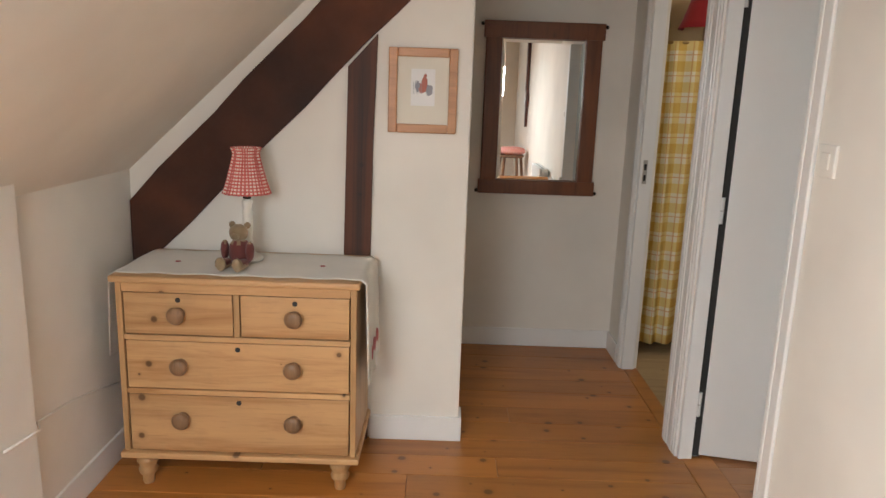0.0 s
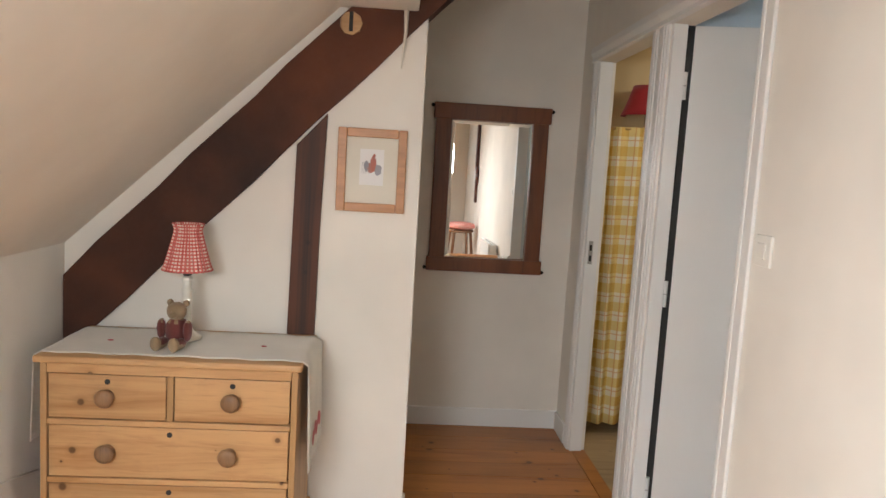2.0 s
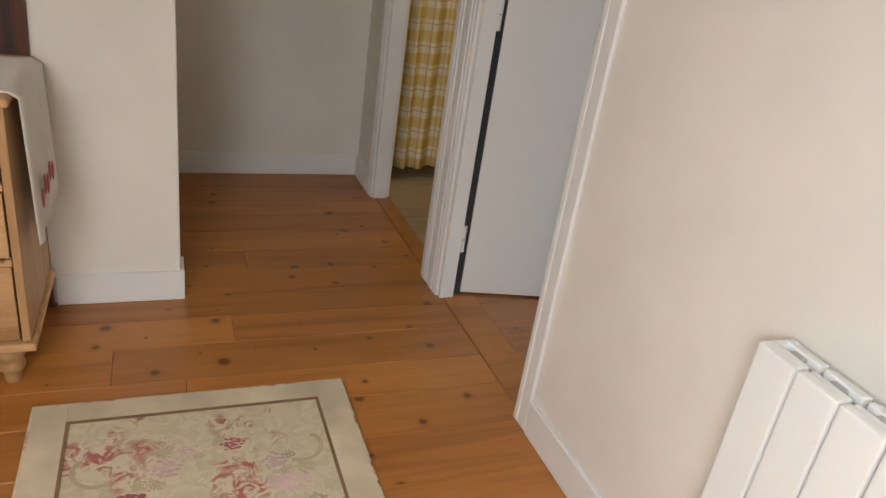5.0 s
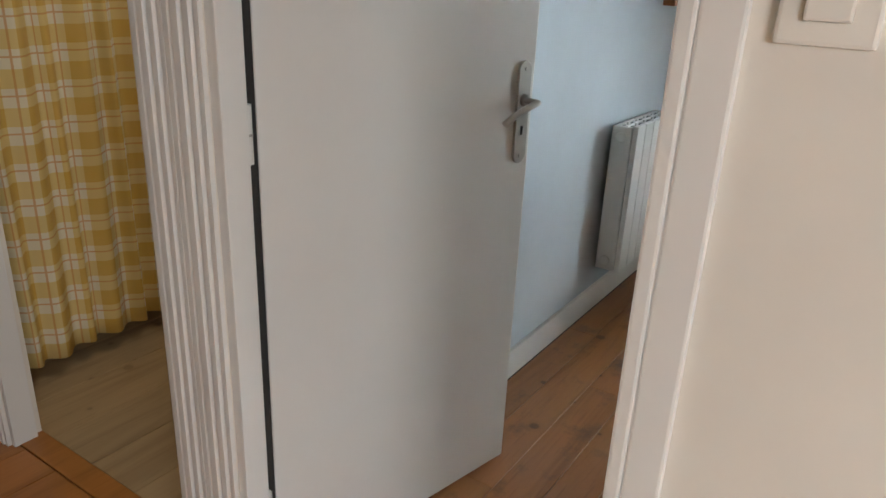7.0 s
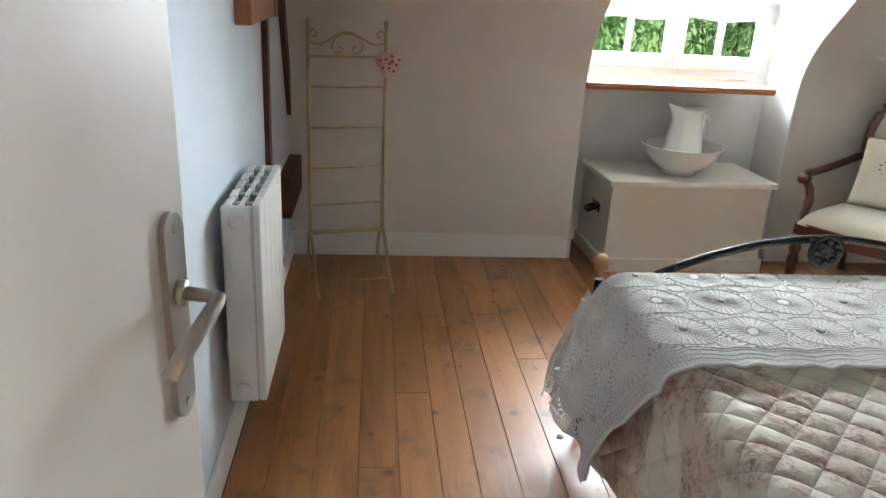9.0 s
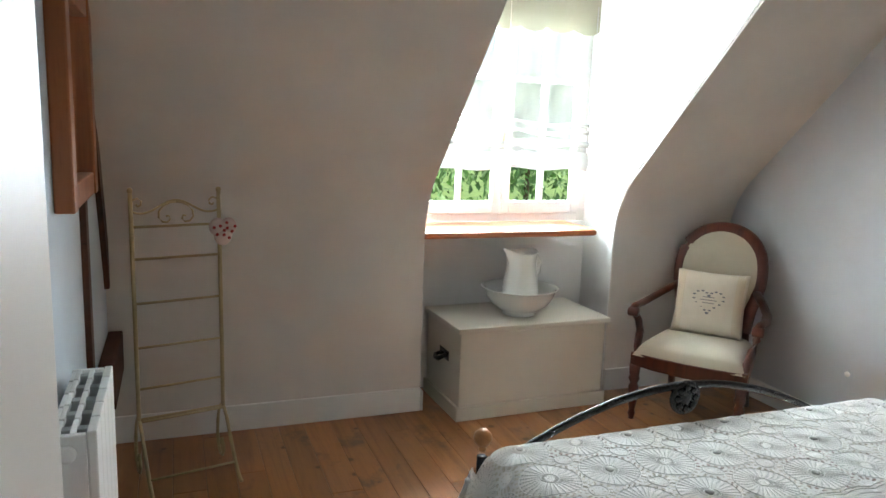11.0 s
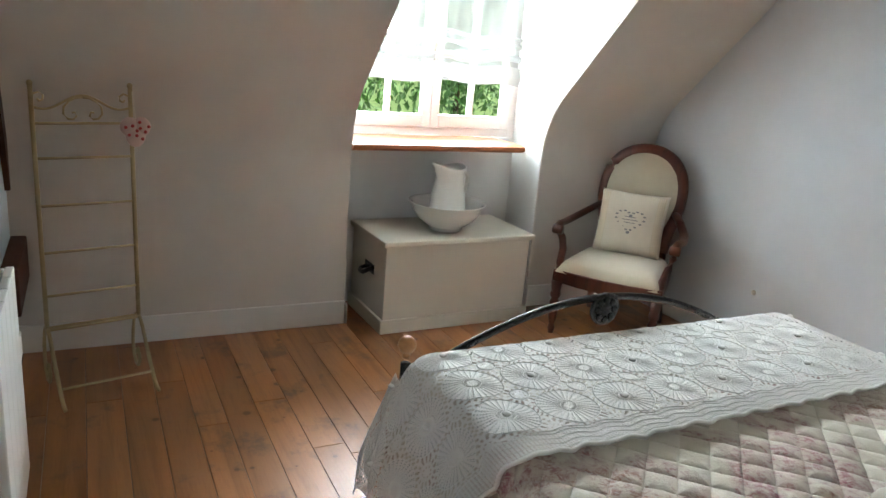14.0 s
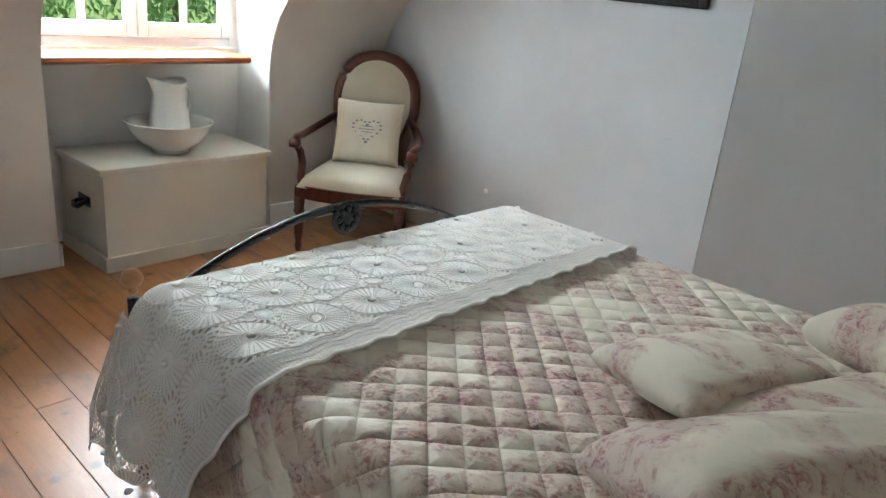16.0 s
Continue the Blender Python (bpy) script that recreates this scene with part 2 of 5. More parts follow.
M_CREAM = paint("cream_wall_paint", (0.79, 0.75, 0.675), 0.75)
M_GREY = paint("pale_grey_wall_paint", (0.71, 0.67, 0.62), 0.75)
M_BLUE = paint("pale_blue_wall_paint", (0.56, 0.63, 0.68), 0.75)
M_SOUTH = paint("blue_grey_wall_paint", (0.60, 0.62, 0.64), 0.75)
M_CEIL = paint("ceiling_paint", (0.70, 0.66, 0.61), 0.8)
M_CEILH = paint("cream_ceiling_paint", (0.80, 0.76, 0.69), 0.8)
M_WHITE = paint("white_gloss_paint", (0.80, 0.79, 0.76), 0.4, 0.03, 120, 0.03)
M_REVEAL = paint("white_reveal_paint", (0.80, 0.80, 0.78), 0.7)
M_WASH = paint("ochre_washroom_paint", (0.62, 0.47, 0.25), 0.8)
M_DOOR = paint("white_door_paint", (0.76, 0.75, 0.72), 0.4, 0.06, 200, 0.02)
M_IVORY = paint("ivory_chest_paint", (0.74, 0.71, 0.62), 0.45, 0.1, 120, 0.04)
M_RAD = paint("radiator_enamel", (0.82, 0.82, 0.79), 0.3, 0.03, 150, 0.02)
M_RADIN = paint("radiator_grey_metal", (0.42, 0.43, 0.42), 0.5)
M_SWITCH = paint("switch_plastic", (0.82, 0.79, 0.72), 0.35, 0.02)
M_BLACK = paint("black_iron_paint", (0.012, 0.012, 0.014), 0.25, 0.1)
# Near-black for painted shade in gaps and holes; also colours the lamp holder.
M_DARKGAP = paint("dark_shadow_gap_paint", (0.03, 0.028, 0.026), 0.8)
M_RACK = paint("aged_gilt_cream_iron", (0.46, 0.36, 0.20), 0.42, 0.3, 80, 0.2)
M_CHINA = paint("white_glazed_china", (0.82, 0.81, 0.77), 0.12, 0.02, 40, 0.02)
M_STEEL = metal("brushed_nickel", (0.5, 0.48, 0.45), 0.32)
M_BRASS = metal("old_brass", (0.5, 0.33, 0.14), 0.35)
M_BEAM = paint("dark_stained_oak", (0.070, 0.019, 0.006), 0.75, 0.35, 60, 0.7)
M_BEAMV = wood("dark_stained_oak_upright", (0.085, 0.024, 0.008), (0.018, 0.007, 0.004), 0.62, 2, 0.5, 0.8, 0.05)
M_PINE = wood("stripped_pine", (0.56, 0.33, 0.15), (0.37, 0.175, 0.06), 0.45, 0, 0.9, 0.9, 0.06, 0.0, 0.12, flat=1)
M_PINEV = wood("stripped_pine_upright", (0.46, 0.27, 0.12), (0.30, 0.16, 0.06), 0.45, 2, 0.4, 0.9, 0.06)
M_KNOB = wood("turned_oak", (0.25, 0.14, 0.07), (0.13, 0.07, 0.035), 0.5, 1, 0.0, 2.0, 0.1)
M_FLOORH = wood("varnished_pine_boards", (0.43, 0.165, 0.034), (0.30, 0.10, 0.019), 0.4, 0, 0.8, 0.8, 0.12, 0.12, flat=2)
M_FLOORB = wood("old_waxed_pine_boards", (0.39, 0.165, 0.060), (0.25, 0.095, 0.033), 0.36, 0, 0.6, 0.8, 0.13, 0.25, 0.6, flat=2)
M_FLOORW = wood("pale_worn_boards", (0.40, 0.28, 0.15), (0.29, 0.19, 0.10), 0.6, 0, 0.3, 0.8, 0.15, flat=2)
M_SILL = wood("orange_stained_sill", (0.42, 0.13, 0.05), (0.28, 0.08, 0.03), 0.3, 1, 0.1, 1.0, 0.05)
M_FRAME = wood("light_oak_frame", (0.46, 0.22, 0.09), (0.33, 0.15, 0.06), 0.4, 0, 0.0, 1.5, 0.08)
M_MIRFR = wood("mahogany_stained_pine", (0.17, 0.052, 0.016), (0.085, 0.026, 0.010), 0.4, 2, 0.2, 1.2, 0.06)
M_PINEFR = wood("orange_pine_frame", (0.36, 0.13, 0.05), (0.24, 0.08, 0.03), 0.4, 2, 0.3, 1.2, 0.06)
M_MAHOG = wood("polished_mahogany", (0.085, 0.018, 0.008), (0.035, 0.009, 0.005), 0.3, 2, 0.0, 1.5, 0.05, 0.15)
M_STOOL = wood("stool_wood", (0.2, 0.09, 0.04), (0.11, 0.05, 0.02), 0.45, 2, 0.0, 1.2, 0.08)
M_UPHOL = cloth("cream_ribbed_upholstery", (0.44, 0.385, 0.29), 220, 0.85, 0.06, 0.9)
M_CUSH = cloth("ecru_linen", (0.60, 0.53, 0.43), 500)
M_LINEN = cloth("white_linen_runner", (0.70, 0.66, 0.58), 500, 0.9, 0.05)
M_RED = cloth("red_lampshade_fabric", (0.36, 0.012, 0.016), 500, 0.8)
M_REDTH = cloth("red_embroidery", (0.4, 0.05, 0.05), 300)
M_FUR = cloth("light_brown_plush", (0.27, 0.19, 0.11), 160, 0.95, 0.3, 1.0)
M_FURB = cloth("maroon_knitted_wool", (0.14, 0.035, 0.03), 200, 0.95, 0.2, 0.8)
M_GREYTH = cloth("grey_print", (0.2, 0.19, 0.2), 200)
M_WOOLW = cloth("cream_cotton_cord", (0.75, 0.7, 0.6), 300)
M_GINGHAM = checks("red_gingham", (0.78, 0.70, 0.60), (0.42, 0.05, 0.045), 0.012)
M_TARTAN = checks("yellow_check_cotton", (0.80, 0.73, 0.55), (0.66, 0.39, 0.05), 0.11, both=(0.74, 0.56, 0.20), thin=(0.62, 0.25, 0.03))
M_CHECKC = checks("cream_gingham_border", (0.62, 0.56, 0.46), (0.46, 0.38, 0.27), 0.012)
M_QUILT = toile("rose_toile_quilt", True)
M_PILLOW = toile("rose_toile_cotton", False)
M_LACE = lace("white_crochet_lace")
M_RUG = rug_weave("beige_floral_rug_pile")
M_RUGB = cloth("beige_rug_border", (0.63, 0.52, 0.35), 300, 0.95, 0.2, 0.8)
M_MAT = paint("cream_picture_mount", (0.72, 0.68, 0.58), 0.8)
M_PAPER = paint("white_paper", (0.82, 0.81, 0.79), 0.8)
M_INK = paint("red_ink_wash", (0.45, 0.16, 0.12), 0.8, vary=0.3)
M_INKB = paint("grey_ink_wash", (0.3, 0.3, 0.33), 0.8, vary=0.3)
M_STONE = paint("rough_grey_stone", (0.22, 0.19, 0.15), 0.9, 0.8, 40, 0.3)
M_SCREEN = paint("tv_black_glass", (0.01, 0.01, 0.012), 0.1)
M_GRASS = paint("lawn_grass", (0.12, 0.20, 0.05), 0.95, 0.5, 60, 0.3)
M_CROCHET = cloth("white_crochet_cotton", (0.80, 0.78, 0.74), 300)
M_LEAF = paint("hedge_leaves", (0.13, 0.23, 0.09), 0.7, 0.5, 40, 0.35)
M_BARK = paint("tree_bark", (0.10, 0.07, 0.05), 0.9, 0.8, 30, 0.2)


def glass_material(name, rough=0.0):
    m, nt, b = node_material(name)
    b.inputs["Base Color"].default_value = (1, 1, 1, 1)
    b.inputs["Transmission Weight"].default_value = 1.0
    b.inputs["Roughness"].default_value, b.inputs["IOR"].default_value = rough, 1.02
    return m


M_GLASS = glass_material("window_glass")
M_MIRROR = metal("silvered_mirror", (0.9, 0.9, 0.88), 0.1)
M_MIRROR.node_tree.nodes["Principled BSDF"].inputs["Roughness"].default_value = 0.0
for link in list(M_MIRROR.node_tree.links):
    if link.to_socket.name == "Roughness":
        M_MIRROR.node_tree.links.remove(link)


def sheer(name, color, thin):
    m, nt, b = node_material(name)
    out = nt.nodes["Material Output"]
    tr = nt.nodes.new("ShaderNodeBsdfTransparent")
    tl = nt.nodes.new("ShaderNodeBsdfTranslucent")
    tl.inputs[0].default_value = (*shade(color, 0.05), 1)
    mx1, mx2 = nt.nodes.new("ShaderNodeMixShader"), nt.nodes.new("ShaderNodeMixShader")
    b.inputs["Base Color"].default_value = (*color, 1)
    b.inputs["Roughness"].default_value = 0.9
    mx1.inputs[0].default_value = 0.5
    nt.links.new(b.outputs[0], mx1.inputs[1])
    nt.links.new(tl.outputs[0], mx1.inputs[2])
    v = coords(nt)
    nt.links.new(calc(nt, 'MULTIPLY_ADD', noise_tex(nt, v, 300, 2), 0.2, 0.9 - thin), mx2.inputs[0])
    nt.links.new(tr.outputs[0], mx2.inputs[1])
    nt.links.new(mx1.outputs[0], mx2.inputs[2])
    nt.links.new(mx2.outputs[0], out.inputs["Surface"])
    return m


M_SHEER = sheer("sheer_white_voile", (0.9, 0.9, 0.88), 0.5)
M_SHEERB = sheer("folded_voile_band", (0.88, 0.88, 0.86), 0.15)
M_VALANCE = sheer("cream_linen_valance", (0.78, 0.74, 0.56), 0.02)


# ---- mesh helpers ----
def mesh_of(name, bm, material, smooth=False):
    bmesh.ops.recalc_face_normals(bm, faces=bm.faces)
    me = bpy.data.meshes.new(name)
    bm.to_mesh(me)
    bm.free()
    if material:
        me.materials.append(material)
    if smooth:
        me.polygons.foreach_set("use_smooth", [True] * len(me.polygons))
    return me


def thing(name, at=(0, 0, 0), rz=0.0, label="", category="", group="", kind=""):
    ob = new(name)
    ob.empty_display_size = 0.1
    ob.matrix_basis = pose(*at, 0, 0, rz)
    return tagged(ob, label, category, group, kind)


def part(name, bm, material, parent=None, label="", smooth=False, m=None):
    ob = new(name, mesh_of(name, bm, material, smooth))
    if parent:
        ob.parent = parent
    if m is not None:
        ob.matrix_basis = m
    return tagged(ob, label)


def solid(name, bm, material, label, category, kind="", smooth=False, m=None, group=""):
    ob = part(name, bm, material, None, "", smooth, m)
    return tagged(ob, label, category, group, kind)


def box(x0, x1, y0, y1, z0, z1, bevel=0.0, bm=None, seg=2):
    b = bmesh.new() if bm is None else bm
    vs = [b.verts.new((x, y, z)) for x in (x0, x1) for y in (y0, y1) for z in (z0, z1)]
    fs = [b.faces.new([vs[i] for i in f]) for f in ((0, 1, 3, 2), (4, 6, 7, 5), (0, 4, 5, 1), (2, 3, 7, 6), (0, 2, 6, 4), (1, 5, 7, 3))]
    if bevel:
        es = list({e for f in fs for e in f.edges})
        bmesh.ops.bevel(b, geom=es, offset=bevel, segments=seg, profile=0.6, affect='EDGES')
    return b


def prism(outline, axis, lo, hi, bevel=0.0, bm=None):
    """A closed outline in the two other axes, drawn out along one axis."""
    b = bmesh.new() if bm is None else bm

    def put(p, h):
        q = list(p)
        q.insert(axis, h)
        return b.verts.new(q)
    a = [put(p, lo) for p in outline]
    c = [put(p, hi) for p in outline]
    n = len(outline)
    fs = [b.faces.new(a), b.faces.new(c[::-1])]
    fs += [b.faces.new((a[i], c[i], c[(i + 1) % n], a[(i + 1) % n])) for i in range(n)]
    if bevel:
        es = list({e for f in fs[:2] for e in f.edges})
        bmesh.ops.bevel(b, geom=es, offset=bevel, segments=2, profile=0.6, affect='EDGES')
    return b


def lathe(profile, seg=28, bm=None, at=(0, 0, 0), closed=False):
    """Turns (radius, height) pairs round z."""
    b = bmesh.new() if bm is None else bm
    rings = []
    for r, z in profile:
        if r < 1e-5:
            rings.append([b.verts.new((at[0], at[1], at[2] + z))])
        else:
            rings.append([b.verts.new((at[0] + r * math.cos(2 * math.pi * k / seg), at[1] + r * math.sin(2 * math.pi * k / seg), at[2] + z)) for k in range(seg)])
    for p, q in zip(rings, rings[1:]):
        for k in range(seg):
            l = (k + 1) % seg
            f = [p[k % len(p)], p[l % len(p)], q[l % len(q)], q[k % len(q)]]
            f = list(dict.fromkeys(f))
            if len(f) > 2:
                b.faces.new(f)
    return b


def tube(points, radius, seg=10, bm=None, flat=1.0, taper=None):
    """A rod along a run of points; flat squashes it, taper gives a radius factor along it."""
    b = bmesh.new() if bm is None else bm
    pts = [Vector(p) for p in points]
    rings = []
    for i, p in enumerate(pts):
        d = (pts[min(i + 1, len(pts) - 1)] - pts[max(i - 1, 0)]).normalized()
        up = Vector((0, 0, 1)) if abs(d.z) < 0.9 else Vector((1, 0, 0))
        s = d.cross(up).normalized()
        u = s.cross(d).normalized()
        r = radius * (taper(i / (len(pts) - 1)) if taper else 1)
        rings.append([b.verts.new(p + s * r * math.cos(2 * math.pi * k / seg) + u * r * flat * math.sin(2 * math.pi * k / seg)) for k in range(seg)])
    for p, q in zip(rings, rings[1:]):
        for k in range(seg):
            b.faces.new((p[k], p[(k + 1) % seg], q[(k + 1) % seg], q[k]))
    b.faces.new(rings[0][::-1])
    b.faces.new(rings[-1])
    return b


def blob(center, radii, seg=16, rings=10, bm=None, rough=0.0):
    b = bmesh.new() if bm is None else bm
    out = bmesh.ops.create_uvsphere(b, u_segments=seg, v_segments=rings, radius=1.0)
    for v in out["verts"]:
        k = 1 + rough * noise.noise(v.co * 3 + Vector(center) * 7)
        v.co = Vector([c + r * q * k for c, r, q in zip(center, radii, v.co)])
    return b


def sheet(f, nu, nv, thick=0.0, uv=None, bm=None):
    """A grid of f(u, v) for u, v in 0..1; thick adds a back side; uv(u, v) gives texture metres."""
    b = bmesh.new() if bm is None else bm
    lay = b.loops.layers.uv.verify() if uv else None
    g = [[b.verts.new(f(i / nu, j / nv)) for j in range(nv + 1)] for i in range(nu + 1)]
    for i in range(nu):
        for j in range(nv):
            fc = b.faces.new((g[i][j], g[i + 1][j], g[i + 1][j + 1], g[i][j + 1]))
            if lay:
                for lo, (p, q) in zip(fc.loops, ((i, j), (i + 1, j), (i + 1, j + 1), (i, j + 1))):
                    lo[lay].uv = uv(p / nu, q / nv)
    if thick:
        bmesh.ops.recalc_face_normals(b, faces=b.faces)
        bmesh.ops.solidify(b, geom=b.faces[:], thickness=thick)
    return b


def arc(cx, cz, r, a0, a1, n=16):
    return [(cx + r * math.cos(radians(a0 + (a1 - a0) * k / n)), cz + r * math.sin(radians(a0 + (a1 - a0) * k / n))) for k in range(n + 1)]


# ---- structure: hall room ----
def wall(name, bm, material, label):
    return solid(name, bm, material, label, "wall", "structure")


FX, KX, ZC, BY = 1.13, -1.07, 2.50, -2.2      # door wall, knee wall, ceiling, back wall
SLOPE = 0.94
XFLAT = KX + (ZC - 1.087) / SLOPE

# wall behind the chest, up to the pier's free edge, under the slope
wall("wall_chest", prism([(KX - 0.1, 0), (0.238, 0), (0.238, 2.40), (KX - 0.1, 1.10)], 1, 3.0, 3.1, 0.006), M_CREAM, "cream plastered wall with embedded dark timber frame")
# Two unseen blocks above the slope, added to stop sun reaching the niche.
wall("sun_block_chest", box(-0.75, 0.234, 3.002, 3.098, 1.0, 2.6), M_CREAM, "unseen cream panel keeping sun out of the recess")
wall("sun_block_header", box(0.2345, 0.52, 3.0, 3.09, 2.50, 2.6), M_CREAM, "unseen cream block keeping sun out above the recess")
wall("wall_niche", box(-0.6, 1.25, 4.2, 4.32, 0, 2.6), M_CREAM, "cream plastered wall at the back of a recess")
wall("wall_niche_side", box(-0.7, -0.6, 3.1, 4.32, 0, 2.6), M_CREAM, "cream plastered side wall of the recess")
wall("wall_knee", box(KX - 0.12, KX, 2.17, 3.0, 0, 1.10), M_CREAM, "low cream knee wall under the sloping ceiling")
wall("wall_knee_back", box(KX - 0.12, KX + 0.05, BY, 2.168, 0, 1.16, 0.004), M_CREAM, "low cream knee wall set slightly forward")
wall("wall_back", box(KX - 0.2, 1.25, BY - 0.12, BY, 0, 2.6), M_CREAM, "plain cream wall behind the room")


def slope_band(y0, y1, x0=KX - 0.12, x1=XFLAT):
    z = lambda x: 1.087 + (x - KX) * SLOPE
    return prism([(x0, z(x0)), (x1, z(x1)), (x1, z(x1) + 0.14), (x0, z(x0) + 0.14)], 1, y0, y1)


def ceiling(name, bm, material, label):
    return solid(name, bm, material, label, "ceiling", "structure")


ceiling("ceiling_slope", slope_band(BY, 2.999), M_CEILH, "smooth cream sloping attic ceiling")
ceiling("ceiling_hall", box(XFLAT - 0.05, 1.25, BY, 4.32, ZC, ZC + 0.1), M_CEILH, "flat cream attic ceiling")
ceiling("ceiling_niche", box(-0.7, XFLAT - 0.05, 3.1, 4.32, ZC, ZC + 0.1), M_CEILH, "flat cream ceiling of the recess")

# boxed purlin under the slope
solid("boxed_purlin", prism([(1.88, 2.5), (1.91, 2.01), (3.0, 2.01), (3.0, 2.5)], 0, -0.16, 0.2, 0.008), M_CEILH, "cream boxed-in purlin under the sloping ceiling", "boxed beam", "structure")

# door wall with its two openings
O1, O2 = (2.2, 2.925), (3.095, 3.885)
WX = FX + 0.085
wall("wall_door_1", box(FX, WX, BY, O1[0], 0, 2.6), M_CREAM, "cream plastered partition wall beside the bedroom door")
wall("wall_door_2", box(FX, WX, O1[1], O2[0], 0, 2.6), M_CREAM, "narrow cream partition between two doorways")
wall("wall_door_3", box(FX, WX, O2[1], 4.2, 0, 2.6), M_CREAM, "cream plastered partition by the recess")
wall("wall_door_4", box(FX, WX, O1[0], O1[1], 2.02, 2.6), M_CREAM, "cream partition above the bedroom doorway")
wall("wall_door_5", box(FX, WX, O2[0], O2[1], 2.02, 2.6), M_CREAM, "cream partition above the washroom doorway")


def trim(name, bm, label="white painted moulded timber trim", mat=None):
    return solid(name, bm, mat or M_WHITE, label, "trim", "structure")


def architrave(y0, y1, x, side, head=False):
    """Moulded profile: outline in (x, y), upright."""
    w = y1 - y0
    k = [(0, 0.0), (0.009, 0.0), (0.009, 0.12), (0.004, 0.15), (0.004, 0.20), (0.011, 0.24), (0.011, 0.40), (0.005, 0.44), (0.005, 0.49), (0.012, 0.53), (0.012, 0.72), (0.006, 0.76), (0.006, 0.81), (0.009, 0.85), (0.009, 1.0), (0, 1.0)]
    return [(x - d, y0 + w * f) for d, f in k]


trim("trim_washroom_side", prism(architrave(3.885, 3.965, FX, 1), 2, 0, 2.10))
trim("trim_between_doors_1", prism(architrave(3.014, 3.095, FX, 1), 2, 0, 2.10))
trim("trim_between_doors_2", prism(architrave(2.925, 3.012, FX, 1), 2, 0, 2.10))
trim("trim_wall_end", box(FX - 0.014, WX + 0.014, O1[0] - 0.0045, O1[0] + 0.016, 0, 2.10, 0.004), "white painted timber strip on the wall end")
trim("trim_wall_edge", box(FX - 0.012, FX, O1[0] - 0.05, O1[0] - 0.0045, 0, 2.10, 0.004), "white painted flat architrave")
trim("trim_head_bedroom", prism([(FX, 2.02), (FX - 0.018, 2.025), (FX - 0.012, 2.045), (FX - 0.024, 2.065), (FX - 0.022, 2.095), (FX, 2.10)], 1, 2.21, 3.012), "white moulded door head")
trim("trim_head_washroom", prism([(FX, 2.02), (FX - 0.018, 2.025), (FX - 0.012, 2.045), (FX - 0.024, 2.065), (FX - 0.022, 2.095), (FX, 2.10)], 1, 3.016, 3.97), "white moulded door head")
trim("jamb_washroom_1", box(FX + 0.001, FX + 0.065, 3.865, 3.884, 0, 2.02, 0.003), "white painted door jamb with a strike plate")
trim("jamb_washroom_2", box(FX + 0.001, FX + 0.065, 3.096, 3.115, 0, 2.02, 0.003), "white painted door jamb")
trim("jamb_bedroom_1", box(FX + 0.001, 1.185, 2.90, 2.924, 0, 2.02, 0.003), "white painted door jamb with hinges")
trim("jamb_bedroom_2", box(WX + 0.001, WX + 0.016, 2.10, 2.215, 0, 2.08, 0.003), "white painted architrave inside the bedroom")
trim("jamb_head_bedroom", box(FX + 0.001, WX + 0.02, 2.217, 2.899, 1.995 + 0.035, 2.05, 0.002), "white door frame head")
strike = solid("strike_plate", box(1.146, 1.168, 3.8625, 3.866, 1.0, 1.12, 0.001), M_STEEL, "small steel strike plate set in a white jamb", "strike plate")
part("latch_hole", box(1.151, 1.163, 3.8615, 3.863, 1.07, 1.10), M_DARKGAP, strike, "dark latch hole")
part("bolt_hole", box(1.151, 1.163, 3.8615, 3.863, 1.015, 1.045), M_DARKGAP, strike, "dark bolt hole")

# skirting boards
def skirting(name, x0, x1, y0, y1, h=0.105):
    solid(name, box(x0, x1, y0, y1, 0, h, 0.004), M_WHITE, "white painted skirting board along the wall", "baseboard", "structure")


skirting("baseboard_pier", -0.13, 0.25, 2.985, 3.0)
skirting("baseboard_pier_end", 0.238, 0.25, 3.001, 3.1)
skirting("baseboard_niche", -0.59, 1.13, 4.186, 4.2)
skirting("baseboard_door_wall", 1.116, 1.13, BY, 2.145)
skirting("baseboard_niche_right", 1.116, 1.13, 3.97, 4.185)
skirting("baseboard_knee", KX, KX + 0.012, 2.169, 2.98)

# timber frame
BEAMLAB = "dark stained oak timber set in the wall"
RZ = math.atan2(1.02, 1.0)


def raked(x0, z0, x1, z1, w, y0, y1, name, mat, label, top_cut=True):
    """A slanting timber whose lower edge runs from one point to another; w is its upright depth."""
    n = 14
    top = [(x1 + (x0 - x1) * k / n, z1 + (z0 - z1) * k / n + w + 0.006 * math.sin(k * 2.1)) for k in range(n + 1)]
    low = [(x0 + (x1 - x0) * k / n, z0 + (z1 - z0) * k / n + 0.006 * math.sin(k * 1.7 + 1)) for k in range(n + 1)]
    return solid(name, prism(low + top, 1, y0, y1, 0.005), mat, label, "beam", "structure")


raked(-1.066, 0.66, 0.52, 2.277, 0.315, 2.975, 3.11, "beam_rafter", M_BEAM, "dark stained oak principal rafter running up the wall")
peg = solid("rafter_peg", lathe([(0, 0), (0.04, 0), (0.043, 0.006), (0.04, 0.012), (0, 0.012)], 9), M_PINE, "pale sawn timber peg end in the dark rafter", "peg", m=pose(-0.045, 2.976, 1.95, 90, 0, 0))
part("split", box(-0.006, 0.008, -0.03, 0.04, 0.0121, 0.0135), M_DARKGAP, peg, "dark drying split")
